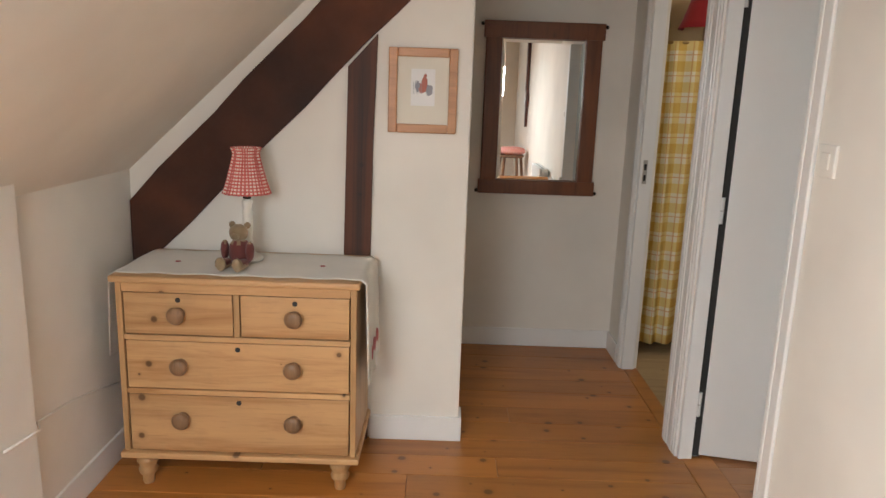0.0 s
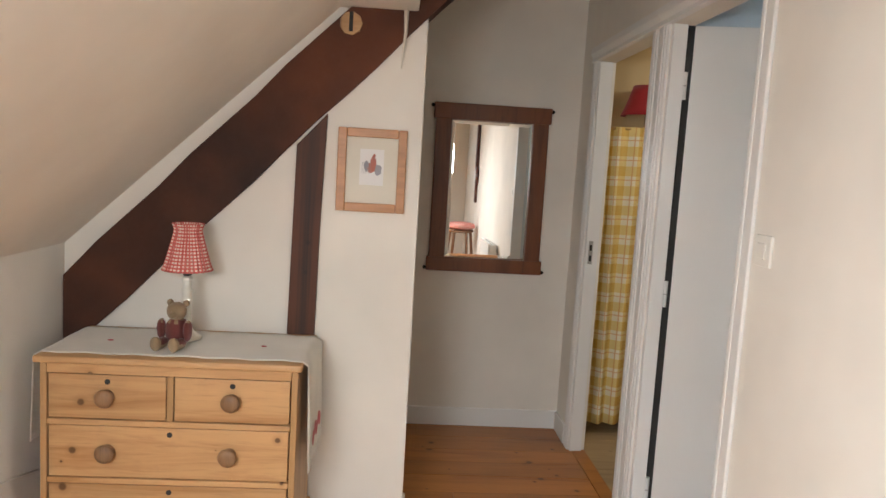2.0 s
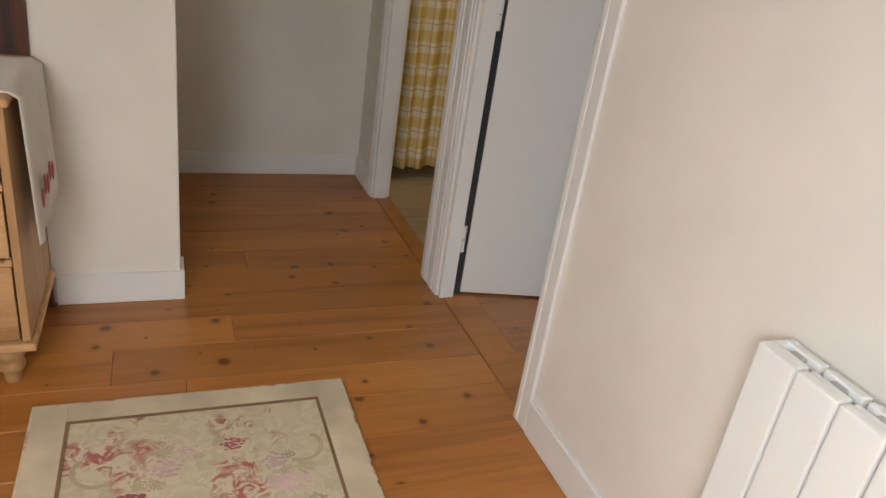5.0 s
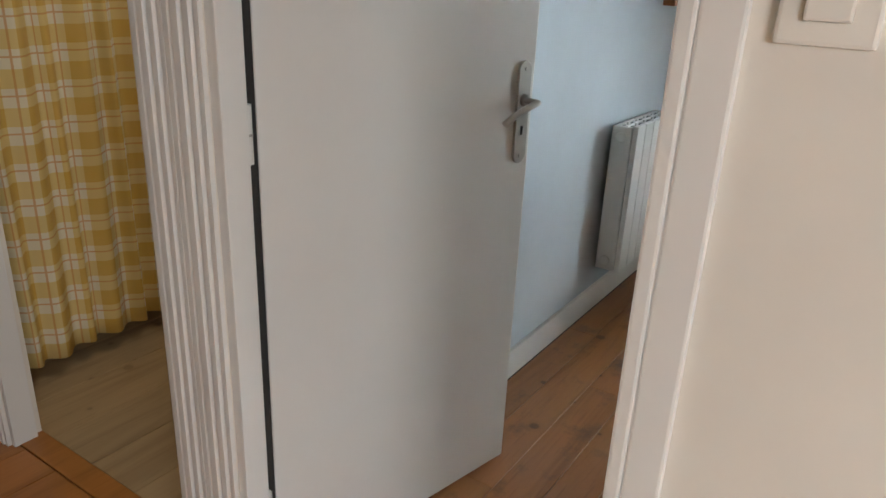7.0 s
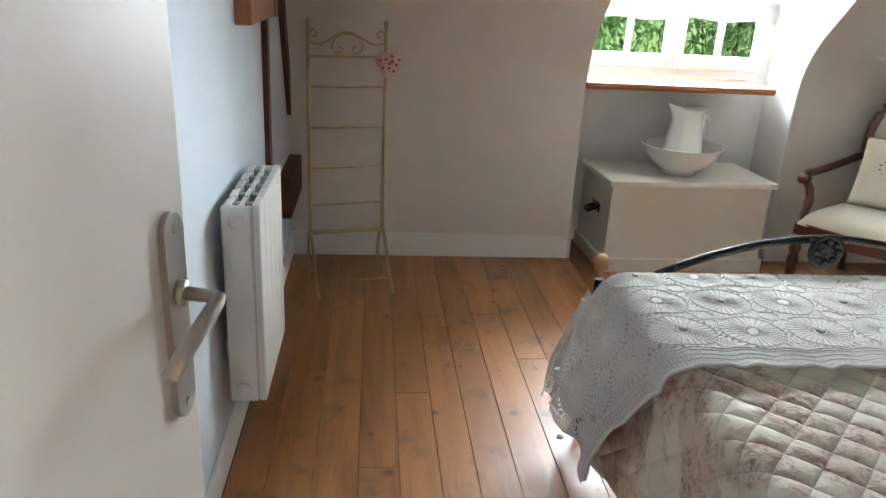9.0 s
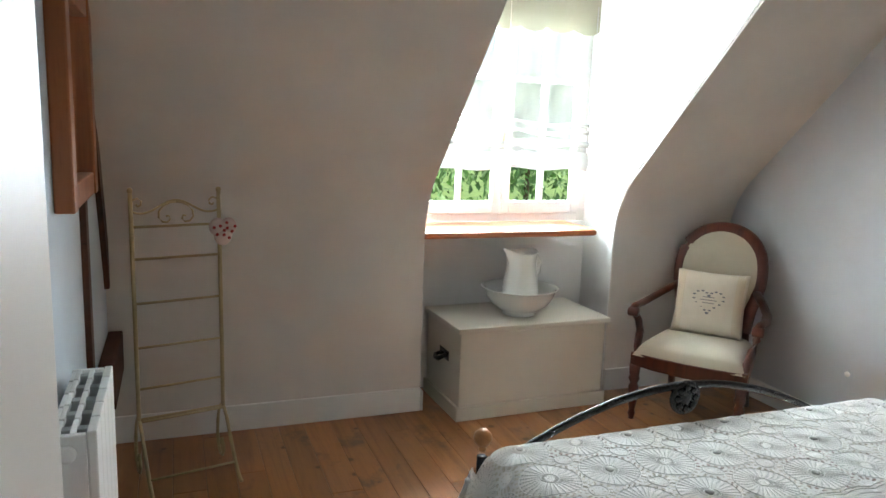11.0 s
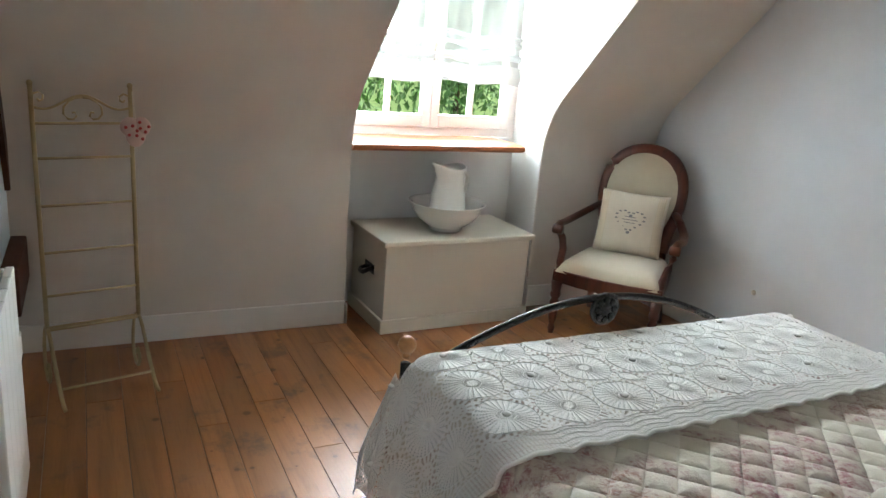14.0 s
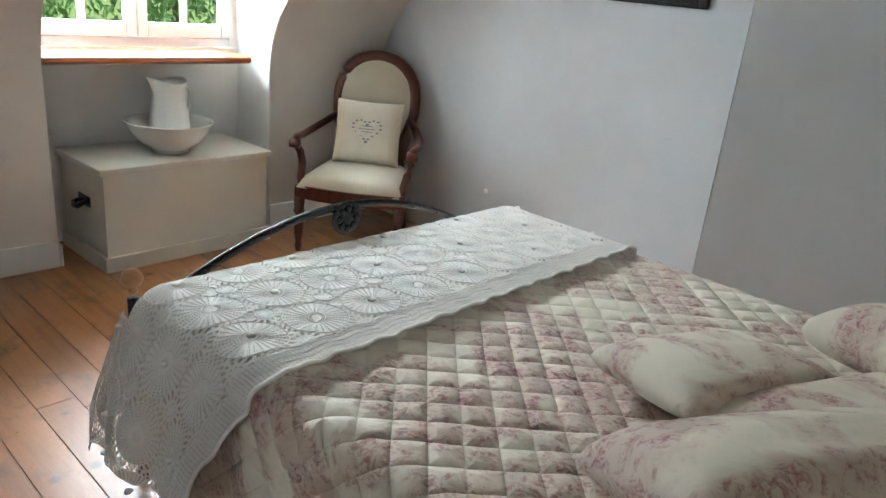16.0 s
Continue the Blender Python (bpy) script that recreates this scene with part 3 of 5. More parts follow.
solid("beam_post", prism([(-0.242, 0), (-0.238, 0.8), (-0.226, 1.50), (-0.117, 1.62), (-0.130, 1.2), (-0.140, 0.4), (-0.138, 0)], 1, 2.978, 3.05, 0.004), M_BEAMV, "dark stained oak post standing in the wall", "beam", "structure")
solid("beam_tie", box(0.30, 1.128, 2.905, 3.11, 2.275, 2.499, 0.008), M_BEAM, "dark stained oak tie beam below the ceiling", "beam", "structure")

# ---- structure: washroom behind the second door ----
wall("wall_washroom_back", box(WX, 2.7, 4.35, 4.45, 0, 2.6), M_WASH, "ochre washroom wall behind a curtain")
wall("wall_washroom_end", box(2.6, 2.7, 3.06, 4.35, 0, 2.6), M_WASH, "ochre washroom wall")
ceiling("ceiling_washroom", box(WX, 2.7, 3.06, 4.35, 2.35, 2.45), M_WASH, "ochre washroom ceiling")

# ---- structure: bedroom ----
BX, NY, SY, BC = 4.68, 2.972, -0.35, 2.46      # far knee wall, blue wall, south wall, ceiling
DY0, DY1, WINX = 0.432, 1.532, 5.0             # dormer sides, window plane
zs = lambda x: 5.745 - x


def knee_profile():
    """Inner line of wall, cove and slope as (x, z), thickened outwards."""
    r = 0.5
    pts = [(BX, 0.0)] + [(BX - r + r * math.cos(radians(a)), 0.858 + r * math.sin(radians(a))) for a in [45 * k / 18 for k in range(19)]]
    pts += [(zs(BC), BC)]
    out = [(p[0] + 0.16, p[1] + (0.0 if i == 0 else 0.16)) for i, p in enumerate(pts)]
    return pts + out[::-1]


wall("wall_far_1", prism(knee_profile(), 1, DY1, NY + 0.02), M_GREY, "pale grey knee wall curving into the sloping ceiling")
wall("wall_far_2", prism(knee_profile(), 1, SY - 0.02, DY0), M_GREY, "pale grey knee wall curving into the sloping ceiling")
zd = lambda x: 2.085 + (x - 3.65) * 0.075
wall("wall_far_3", prism([(zs(BC), BC), (3.655, zs(3.655)), (3.68, zd(3.65)), (3.95, zd(3.95) + 0.08), (zs(BC) + 0.2, BC + 0.1)], 1, DY0, DY1), M_GREY, "pale grey sloping ceiling above the dormer")
ceiling("ceiling_bedroom_dormer", prism([(3.66, zd(3.66)), (5.14, zd(5.14)), (5.14, zd(5.14) + 0.08), (3.70, zd(3.66) + 0.08)], 1, DY0 + 0.006, DY1 - 0.006), M_REVEAL, "white dormer ceiling")


def cheek(y0, y1, name):
    wall(name, prism([(BX + 0.005, 0), (5.14, 0), (5.14, 2.19), (3.685, 2.083), (3.9 + 0.01, zs(3.9) + 0.004), (BX - 0.130, 1.215), (BX - 0.084, 1.152), (BX - 0.040, 1.074), (BX - 0.007, 0.974), (BX + 0.006, 0.86)], 1, y0, y1), M_REVEAL, "white painted side of the dormer recess")


cheek(DY1 - 0.004, DY1 + 0.1, "dormer_cheek_1")
cheek(DY0 - 0.1, DY0 + 0.004, "dormer_cheek_2")
wall("wall_under_window", box(4.985, 5.14, DY0, DY1, 0, 0.89), M_REVEAL, "white wall under the dormer window")
wall("wall_blue_1", box(WX, 5.0, NY, 3.06, 0, 2.6), M_BLUE, "pale blue bedroom wall with dark timbers")
wall("wall_south_1", box(2.58, 5.0, SY - 0.12, SY, 0, 2.6), M_SOUTH, "smooth blue-grey bedroom wall")
wall("wall_south_2", prism([(2.578, SY - 0.002), (WX, -0.80), (WX, -0.92), (2.60, SY - 0.12)], 2, 0, 2.6), M_SOUTH, "blue-grey wall turning away beside the bed")
ceiling("ceiling_bedroom", box(WX, zs(BC) + 0.02, -0.95, 3.06, BC, BC + 0.1), M_CEIL, "flat pale grey bedroom ceiling")
skirting("baseboard_far_1", BX - 0.014, BX, DY1, NY - 0.001, 0.125)
skirting("baseboard_far_2", BX - 0.014, BX, SY, DY0, 0.125)
skirting("baseboard_blue", 1.95, BX - 0.015, NY - 0.014, NY)
skirting("baseboard_south", 2.60, BX - 0.015, SY, SY + 0.014)
skirting("baseboard_reveal", BX - 0.013, 4.985, DY1 - 0.016, DY1 - 0.004)

solid("beam_blue_post", box(3.90, 3.96, NY - 0.02, NY + 0.02, 0.5, 2.44, 0.004), M_BEAMV, "thin dark oak post in the blue wall", "beam", "structure")
raked(3.86, 2.30, 4.62, 0.72, 0.20, NY - 0.022, NY + 0.02, "beam_blue_brace", M_BEAMV, "dark oak brace slanting down the blue wall")
solid("beam_low", box(4.2, 4.675, NY - 0.06, NY - 0.001, 0.34, 0.52, 0.008), M_BEAM, "dark oak timber end low on the blue wall", "beam", "structure")

# ---- window of the bedroom dormer ----
win = thing("window_1", (0, 0, 0), 0, "white painted two-leaf casement window with glazing bars", "window", kind="structure")
part("window_frame", box(WINX, WINX + 0.06, DY0, DY0 + 0.05, 0.93, 2.17, 0.004), M_WHITE, win)
part("window_frame", box(WINX, WINX + 0.06, DY1 - 0.05, DY1, 0.93, 2.17, 0.004), M_WHITE, win)
part("window_frame", box(WINX, WINX + 0.06, DY0 + 0.051, DY1 - 0.051, 0.93, 0.975, 0.004), M_WHITE, win)
part("window_frame", box(WINX, WINX + 0.06, DY0 + 0.051, DY1 - 0.051, 2.11, 2.17, 0.004), M_WHITE, win)
ymid = (DY0 + DY1) / 2
for y0, y1 in ((DY0 + 0.052, ymid - 0.002), (ymid + 0.002, DY1 - 0.052)):
    leaf = part("casement", box(WINX - 0.012, WINX + 0.035, y0, y0 + 0.05, 0.978, 2.107, 0.004), M_WHITE, win)
    part("stile", box(WINX - 0.012, WINX + 0.035, y1 - 0.05, y1, 0.978, 2.107, 0.004), M_WHITE, leaf)
    part("rail", box(WINX - 0.012, WINX + 0.035, y0 + 0.051, y1 - 0.051, 0.978, 1.045, 0.004), M_WHITE, leaf)
    part("rail", box(WINX - 0.012, WINX + 0.035, y0 + 0.051, y1 - 0.051, 2.05, 2.107, 0.004), M_WHITE, leaf)
    yc = (y0 + y1) / 2
    part("glazing_bar", box(WINX - 0.006, WINX + 0.03, yc - 0.013, yc + 0.013, 1.046, 2.049, 0.003), M_WHITE, leaf)
    for zb in (1.38, 1.715):
        part("glazing_bar", box(WINX - 0.006, WINX + 0.03, y0 + 0.051, yc - 0.0135, zb - 0.012, zb + 0.012, 0.003), M_WHITE, leaf)
        part("glazing_bar", box(WINX - 0.006, WINX + 0.03, yc + 0.0135, y1 - 0.051, zb - 0.012, zb + 0.012, 0.003), M_WHITE, leaf)
    for ya, yb in ((y0 + 0.051, yc - 0.014), (yc + 0.014, y1 - 0.051)):
        for za, zb in ((1.046, 1.367), (1.393, 1.702), (1.728, 2.049)):
            pane = part("pane", box(WINX + 0.01, WINX + 0.014, ya, yb, za, zb), M_GLASS, leaf)
            pane.visible_shadow = False
part("catch", box(WINX - 0.03, WINX - 0.013, ymid - 0.012, ymid + 0.012, 1.32, 1.42, 0.004), M_BRASS, win, "small brass window catch")
solid("window_sill", prism([(4.665, 0.895), (4.655, 0.905), (4.66, 0.922), (4.70, 0.928), (4.999, 0.928), (4.999, 0.89), (4.68, 0.89)], 1, 0.56, DY1 - 0.001, 0.003), M_SILL, "orange-brown varnished wooden window sill", "window sill", "structure")
solid("window_sill_filler", box(4.985, 5.0, DY0, 0.559, 0.89, 0.93), M_REVEAL, "white plaster edge beside the sill", "trim", "structure")

# ---- floors ----
fh = solid("floor_hall", box(KX - 0.72, WX + 0.055, BY, 4.3, -0.12, -0.016), M_DARKGAP, "varnished orange-brown pine board floor", "floor", "structure")
fw = solid("floor_washroom", box(WX + 0.001, 2.7, 3.06, 4.4, -0.12, -0.012), M_DARKGAP, "pale worn wooden washroom floor", "floor", "structure")
fb = solid("floor_bedroom", box(WX + 0.056, 5.15, -0.95, 3.059, -0.12, -0.016), M_DARKGAP, "old waxed pine board floor with worn stains", "floor", "structure")
# ---- ground outside ----
solid("ground", box(5.5, 900, -600, 600, -3.3, -3.0), M_GRASS, "green lawn outside the window", "lawn", "structure")


# ---- hall: chest of drawers ----
def chest_of_drawers():
    X0, X1, Y0, Y1 = -0.948, -0.135, 2.555, 2.965
    c = thing("chest_of_drawers", (0, 0, 0), 0, "stripped knotty pine chest of four drawers on turned feet", "chest of drawers")
    part("side_panel", box(X0, X0 + 0.02, Y0, Y1, 0.145, 0.762, 0.003), M_PINEV, c)
    part("side_panel", box(X1 - 0.02, X1, Y0, Y1, 0.145, 0.762, 0.003), M_PINEV, c)
    part("back_panel", box(X0 + 0.021, X1 - 0.021, Y1 - 0.012, Y1, 0.15, 0.76), M_PINE, c)
    part("top", box(X0 - 0.014, X1 + 0.014, Y0 - 0.022, Y1 + 0.005, 0.763, 0.786, 0.008, seg=3), M_PINE, c)
    part("plinth", box(X0 - 0.012, X1 + 0.012, Y0 - 0.014, Y1, 0.122, 0.144, 0.006), M_PINE, c)
    for z in (0.728, 0.558, 0.362):
        part("rail", box(X0 + 0.021, X1 - 0.021, Y0, Y0 + 0.03, z, z + (0.034 if z > 0.7 else 0.018), 0.002), M_PINE, c)
    xm = (X0 + X1) / 2
    part("divider", box(xm - 0.01, xm + 0.01, Y0, Y0 + 0.03, 0.577, 0.727, 0.002), M_PINEV, c)
    # Dark sheet added so the drawer gaps look shaded.
    part("inside", box(X0 + 0.022, X1 - 0.022, Y0 + 0.05, Y0 + 0.06, 0.15, 0.75), M_DARKGAP, c, "near-black panel painted as shade behind the drawer gaps")
    fronts = [(X0 + 0.025, xm - 0.0135, 0.580, 0.7245), (xm + 0.0135, X1 - 0.025, 0.580, 0.7245), (X0 + 0.025, X1 - 0.025, 0.384, 0.5545), (X0 + 0.025, X1 - 0.025, 0.149, 0.3585)]
    for i, (a, b, z0, z1) in enumerate(fronts):
        d = part("drawer", box(a, b, Y0 + 0.003, Y0 + 0.045, z0, z1, 0.003), M_PINE, c)
        kx = ((a + b) / 2,) if i < 2 else (-0.737, -0.350)
        zk = z0 + (z1 - z0) * (0.52 if i < 3 else 0.6)
        for x in kx:
            k = part("knob", lathe([(0, 0), (0.022, 0), (0.022, 0.004), (0.014, 0.01), (0.015, 0.016), (0.028, 0.024), (0.031, 0.032), (0.026, 0.04), (0.012, 0.044), (0, 0.044)], 20), M_KNOB, d, "dark turned wooden knob", True, pose(x, Y0 + 0.004, zk, 90, 0, 0))
        hx = (a + b) / 2
        esc = part("keyhole", lathe([(0, 0), (0.009, 0), (0.009, 0.002), (0, 0.002)], 12), M_DARKGAP, d, "dark keyhole escutcheon", False, pose(hx, Y0 + 0.0035, z1 - 0.022, 90, 0, 0))
        part("key_slot", box(hx - 0.0035, hx + 0.0035, Y0 + 0.001, Y0 + 0.004, z1 - 0.042, z1 - 0.022), M_DARKGAP, esc)
    foot = [(0, 0), (0.018, 0), (0.021, 0.012), (0.02, 0.03), (0.03, 0.042), (0.034, 0.055), (0.028, 0.066), (0.03, 0.076), (0.038, 0.088), (0.038, 0.1), (0.03, 0.108), (0.036, 0.121), (0, 0.121)]
    for x in (X0 + 0.06, X1 - 0.06):
        for y in (Y0 + 0.045, Y1 - 0.045):
            part("foot", lathe(foot, 20, at=(x, y, 0)), M_PINEV, c, "turned pine foot", True)
    return c


chest_of_drawers()

# runner draped over the chest
def runner(u, v):
    half, drop = 0.43, 0.30 if u < 0.5 else 0.38
    w = (u - 0.5) * 2
    flat = 0.62
    y = 2.575 + v * 0.36
    if abs(w) <= flat:
        x = w / flat * half
        z = 0.790 + 0.0015 * math.sin(x * 40 + v * 9)
    else:
        k = (abs(w) - flat) / (1 - flat)
        x = math.copysign(half + 0.006 + 0.012 * k + 0.006 * math.sin(v * 14), w)
        z = 0.788 - k * drop - 0.012 * math.sin(v * 3)
    return (x - 0.5415, y, z)


run = solid("table_runner", sheet(runner, 60, 20, 0.002, lambda u, v: (u, v)), M_LINEN, "white linen runner with red embroidery draped over a chest", "table runner", smooth=True)
for k in range(5):
    part("embroidery", blob((-0.0895, 2.66 + 0.05 * k, 0.50 + 0.018 * (k % 2)), (0.003, 0.018, 0.028), 8, 6), M_REDTH, run, "red embroidered flower")
for x in (-0.80, -0.28):
    part("embroidery", blob((x, 2.74, 0.793), (0.011, 0.009, 0.002), 8, 6), M_REDTH, run, "small red embroidered flower")

# small table lamp
lamp = thing("table_lamp", (-0.563, 2.80, 0.7935), 0, "small cream turned lamp with a red gingham shade on a chest", "table lamp")
part("base", lathe([(0, 0), (0.052, 0), (0.054, 0.008), (0.045, 0.016), (0.03, 0.024), (0.018, 0.04), (0.014, 0.055)], 24), M_IVORY, lamp, smooth=True)
part("stem", lathe([(0.014, 0.055), (0.019, 0.066), (0.014, 0.078), (0.016, 0.10), (0.019, 0.14), (0.017, 0.165), (0.021, 0.175), (0.014, 0.185), (0.017, 0.205), (0.020, 0.215), (0.013, 0.225), (0, 0.225)], 20), M_IVORY, lamp, smooth=True)
part("lamp_holder", lathe([(0.012, 0.225), (0.015, 0.228), (0.015, 0.25), (0, 0.25)], 16), M_DARKGAP, lamp, "dark lamp holder", True)


def shade_skin(r0, r1, z0, z1, frill, pleat, n):
    def f(u, v):
        a = u * 2 * math.pi
        t = v * (z1 - z0)
        r = r0 + (r1 - r0) * (v ** 0.85) + pleat * math.sin(a * n)
        z = z0 + t
        if v > 0.86:
            r += frill * (v - 0.86) / 0.14
        return (r * math.cos(a), r * math.sin(a), z)
    return f


part("shade", sheet(shade_skin(0.084, 0.038, 0.245, 0.41, 0.014, 0.0022, 26), 156, 16, 0.0015, lambda u, v: (u * 0.42, v * 0.17)), M_GINGHAM, lamp, "gathered red gingham shade", True)

# sitting plush bear: one plain mesh
bear = bmesh.new()
for c, r in (((0, 0, 0.052), (0.042, 0.036, 0.05)), ((0, -0.008, 0.122), (0.034, 0.031, 0.031)), ((0, -0.035, 0.114), (0.015, 0.014, 0.012)), ((-0.028, 0.004, 0.148), (0.012, 0.007, 0.012)), ((0.028, 0.004, 0.148), (0.012, 0.007, 0.012)), ((-0.032, -0.05, 0.02), (0.018, 0.045, 0.018)), ((0.03, -0.052, 0.02), (0.018, 0.045, 0.018)), ((-0.032, -0.09, 0.026), (0.019, 0.012, 0.024)), ((0.03, -0.092, 0.026), (0.019, 0.012, 0.024)), ((-0.046, -0.02, 0.062), (0.014, 0.02, 0.036)), ((0.046, -0.022, 0.06), (0.014, 0.022, 0.036))):
    blob(c, r, 14, 10, bear, 0.12)
tb = solid("teddy_bear", bear, M_FUR, "small worn brown teddy bear in maroon clothes sitting on a runner", "teddy bear", smooth=True, m=pose(-0.565, 2.70, 0.792, 0, 0, -8))
tb.data.materials.append(M_FURB)
for p in tb.data.polygons:
    if 0.022 < p.center.z < 0.088 and p.center.y > -0.07:
        p.material_index = 1

# framed print on the pier
def framed_print(cx, cz, w, h, y, bar, name, label):
    f = thing(name, (cx, y, cz), 0, label, "picture")
    for s in (-1, 1):
        part("frame_bar", box(s * (w / 2 - bar / 2) - bar / 2, s * (w / 2 - bar / 2) + bar / 2, -0.022, 0, -h / 2, h / 2, 0.004), M_FRAME, f)
        part("frame_bar", box(-w / 2 + bar + 0.0005, w / 2 - bar - 0.0005, -0.0215, 0, s * (h / 2 - bar / 2) - bar / 2, s * (h / 2 - bar / 2) + bar / 2, 0.004), M_FRAME, f)
    mt = part("mount", box(-w / 2 + bar, w / 2 - bar, -0.008, -0.002, -h / 2 + bar, h / 2 - bar), M_MAT, f, "cream card mount")
    return f, mt


fp, mt = framed_print(0.054, 1.420, 0.258, 0.312, 2.999, 0.033, "framed_print", "light oak framed small print on a cream wall")
paper = part("print", box(-0.045, 0.045, -0.0095, -0.0082, -0.055, 0.08), M_PAPER, fp, "small white print with a red and grey sketch")
for x, z, a, b, m in ((0.005, 0.03, 0.014, 0.026, M_INK), (-0.004, 0.008, 0.022, 0.02, M_INK), (0.022, 0.002, 0.018, 0.022, M_INKB), (-0.02, 0.014, 0.012, 0.024, M_INKB), (0.008, 0.056, 0.007, 0.008, M_INK)):
    part("sketch_patch", blob((x, -0.0096, z), (a * 0.8, 0.0006, b * 0.8), 10, 6, rough=0.6), m, paper)
for k in range(6):
    part("sketch_stroke", box(-0.036 + 0.006 * k, -0.0348 + 0.006 * k, -0.0103, -0.0096, -0.012, 0.03 + 0.004 * (k % 3)), M_INKB, paper)

# wall mirror in the niche
mir = thing("wall_mirror", (0.651, 4.199, 1.342), 0, "tall mirror in a dark reddish wooden frame", "mirror")
W2, H2 = 0.31, 0.455
for s in (-1, 1):
    part("frame_stile", box(s * 0.265 - 0.043, s * 0.265 + 0.043, -0.026, 0, -H2, H2, 0.005), M_MIRFR, mir)
part("top_rail", box(-0.32, 0.32, -0.03, 0, H2 - 0.085, H2 + 0.002, 0.005), M_MIRFR, mir)
part("bottom_rail", box(-0.32, 0.32, -0.03, 0, -H2 - 0.002, -H2 + 0.075, 0.005), M_MIRFR, mir)
gx0, gx1, gz0, gz1 = -0.221, 0.221, -0.379, 0.369
gb = bmesh.new()
o = [gb.verts.new(p) for p in ((gx0, -0.010, gz0), (gx1, -0.010, gz0), (gx1, -0.010, gz1), (gx0, -0.010, gz1))]
n = [gb.verts.new(p) for p in ((gx0 + 0.02, -0.0125, gz0 + 0.02), (gx1 - 0.02, -0.0125, gz0 + 0.02), (gx1 - 0.02, -0.0125, gz1 - 0.02), (gx0 + 0.02, -0.0125, gz1 - 0.02))]
gb.faces.new(n)
for k in range(4):
    gb.faces.new((o[k], o[(k + 1) % 4], n[(k + 1) % 4], n[k]))
bk = [gb.verts.new((v.co.x, -0.004, v.co.z)) for v in o]
gb.faces.new(bk[::-1])
for k in range(4):
    gb.faces.new((o[k], o[(k + 1) % 4], bk[(k + 1) % 4], bk[k]))
part("mirror_glass", gb, M_MIRROR, mir, "bevelled mirror glass")
for x in (-0.326, 0.326):
    for z in (-H2 + 0.012, H2 - 0.015):
        part("peg", lathe([(0, 0), (0.009, 0.002), (0.011, 0.01), (0.006, 0.016), (0, 0.018)], 10), M_BLACK, mir, "small dark peg", True, pose(x - math.copysign(0.006, x), -0.014, z, 0, math.copysign(90, x), 0))

# light switch
sw = solid("light_switch", box(-0.009, 0, -0.042, 0.042, -0.042, 0.042, 0.004), M_SWITCH, "cream plastic wall light switch", "light switch", m=pose(FX, 2.085, 1.278))
part("rocker", box(-0.014, -0.0091, -0.02, 0.02, -0.021, 0.021, 0.003), M_SWITCH, sw)

# cord hanging from the purlin
solid("cord_pull", tube([(0.155, 2.96, 2.009), (0.156, 2.962, 1.93), (0.150, 2.963, 1.86), (0.146, 2.964, 1.80)], 0.009, 8, taper=lambda t: 1 - 0.8 * t), M_WOOLW, "short white cord hanging below the boxed purlin", "cord", smooth=True)
# cable along the knee wall
solid("wall_cable", tube([(KX + 0.056, 2.0, 0.43), (KX + 0.056, 2.17, 0.41), (KX + 0.01, 2.24, 0.40), (KX + 0.006, 2.45, 0.375), (KX + 0.006, 2.6, 0.345), (KX + 0.006, 2.78, 0.30)], 0.004, 8), M_SWITCH, "thin white cable sagging along the knee wall", "cable", smooth=True)


# ---- radiators ----
def radiator(name, at, rz, width, n, label, group, d=0.10):
    """Electric panel radiator: faces local -y, back at y = 0; fins make the top grille."""
    r = thing(name, at, rz, label, "radiator", group)
    h = 0.575
    w = width / n
    for k in range(n):
        x0 = k * w
        e = part("element", box(x0 + 0.002, x0 + w - 0.002, -d, -d + 0.02, 0, h, 0.004), M_RAD, r)
        part("web", box(x0 + w / 2 - 0.012, x0 + w / 2 + 0.012, -d + 0.021, -0.036, 0.01, h - 0.006, 0.003), M_RADIN, e)
        part("rear_fin", box(x0 + 0.006, x0 + w - 0.006, -0.034, -0.024, 0.02, h - 0.006, 0.002), M_RAD, e)
        for q in (-0.078, -0.047):
            part("top_grille", box(x0 + 0.004, x0 + w - 0.004, q, q + 0.012, h - 0.02, h - 0.002, 0.003), M_RAD, e)
    for x in (-0.003, width - 0.013):
        ep = part("end_cap", box(x, x + 0.016, -d + 0.021, -0.022, 0.0, h - 0.004, 0.005), M_RAD, r)
        for z in (0.04, h - 0.045):
            part("boss", lathe([(0, 0), (0.02, 0), (0.02, 0.004), (0.014, 0.006), (0, 0.006)], 16), M_RAD, ep, "", True, pose(x - 0.001 if x < 0.1 else x + 0.017, -0.06, z, 0, -90 if x < 0.1 else 90, 0))
    for x in (width * 0.2, width * 0.8):
        part("bracket", box(x - 0.015, x + 0.015, -0.023, 0, 0.1, 0.14), M_RADIN, r)
        part("bracket", box(x - 0.015, x + 0.015, -0.023, 0, h - 0.14, h - 0.1), M_RADIN, r)
    part("control", box(width + 0.004, width + 0.022, -0.088, -0.04, 0.2, 0.3, 0.005), M_RAD, r, "small white control knob housing")
    return r


radiator("wall_radiator", (2.96, NY, 0.205), 0, 0.44, 5, "white electric panel radiator on a blue wall", "electric radiators", 0.12)
radiator("wall_radiator", (FX, 1.455, 0.185), -90, 0.62, 8, "white electric panel radiator on a cream wall", "electric radiators")

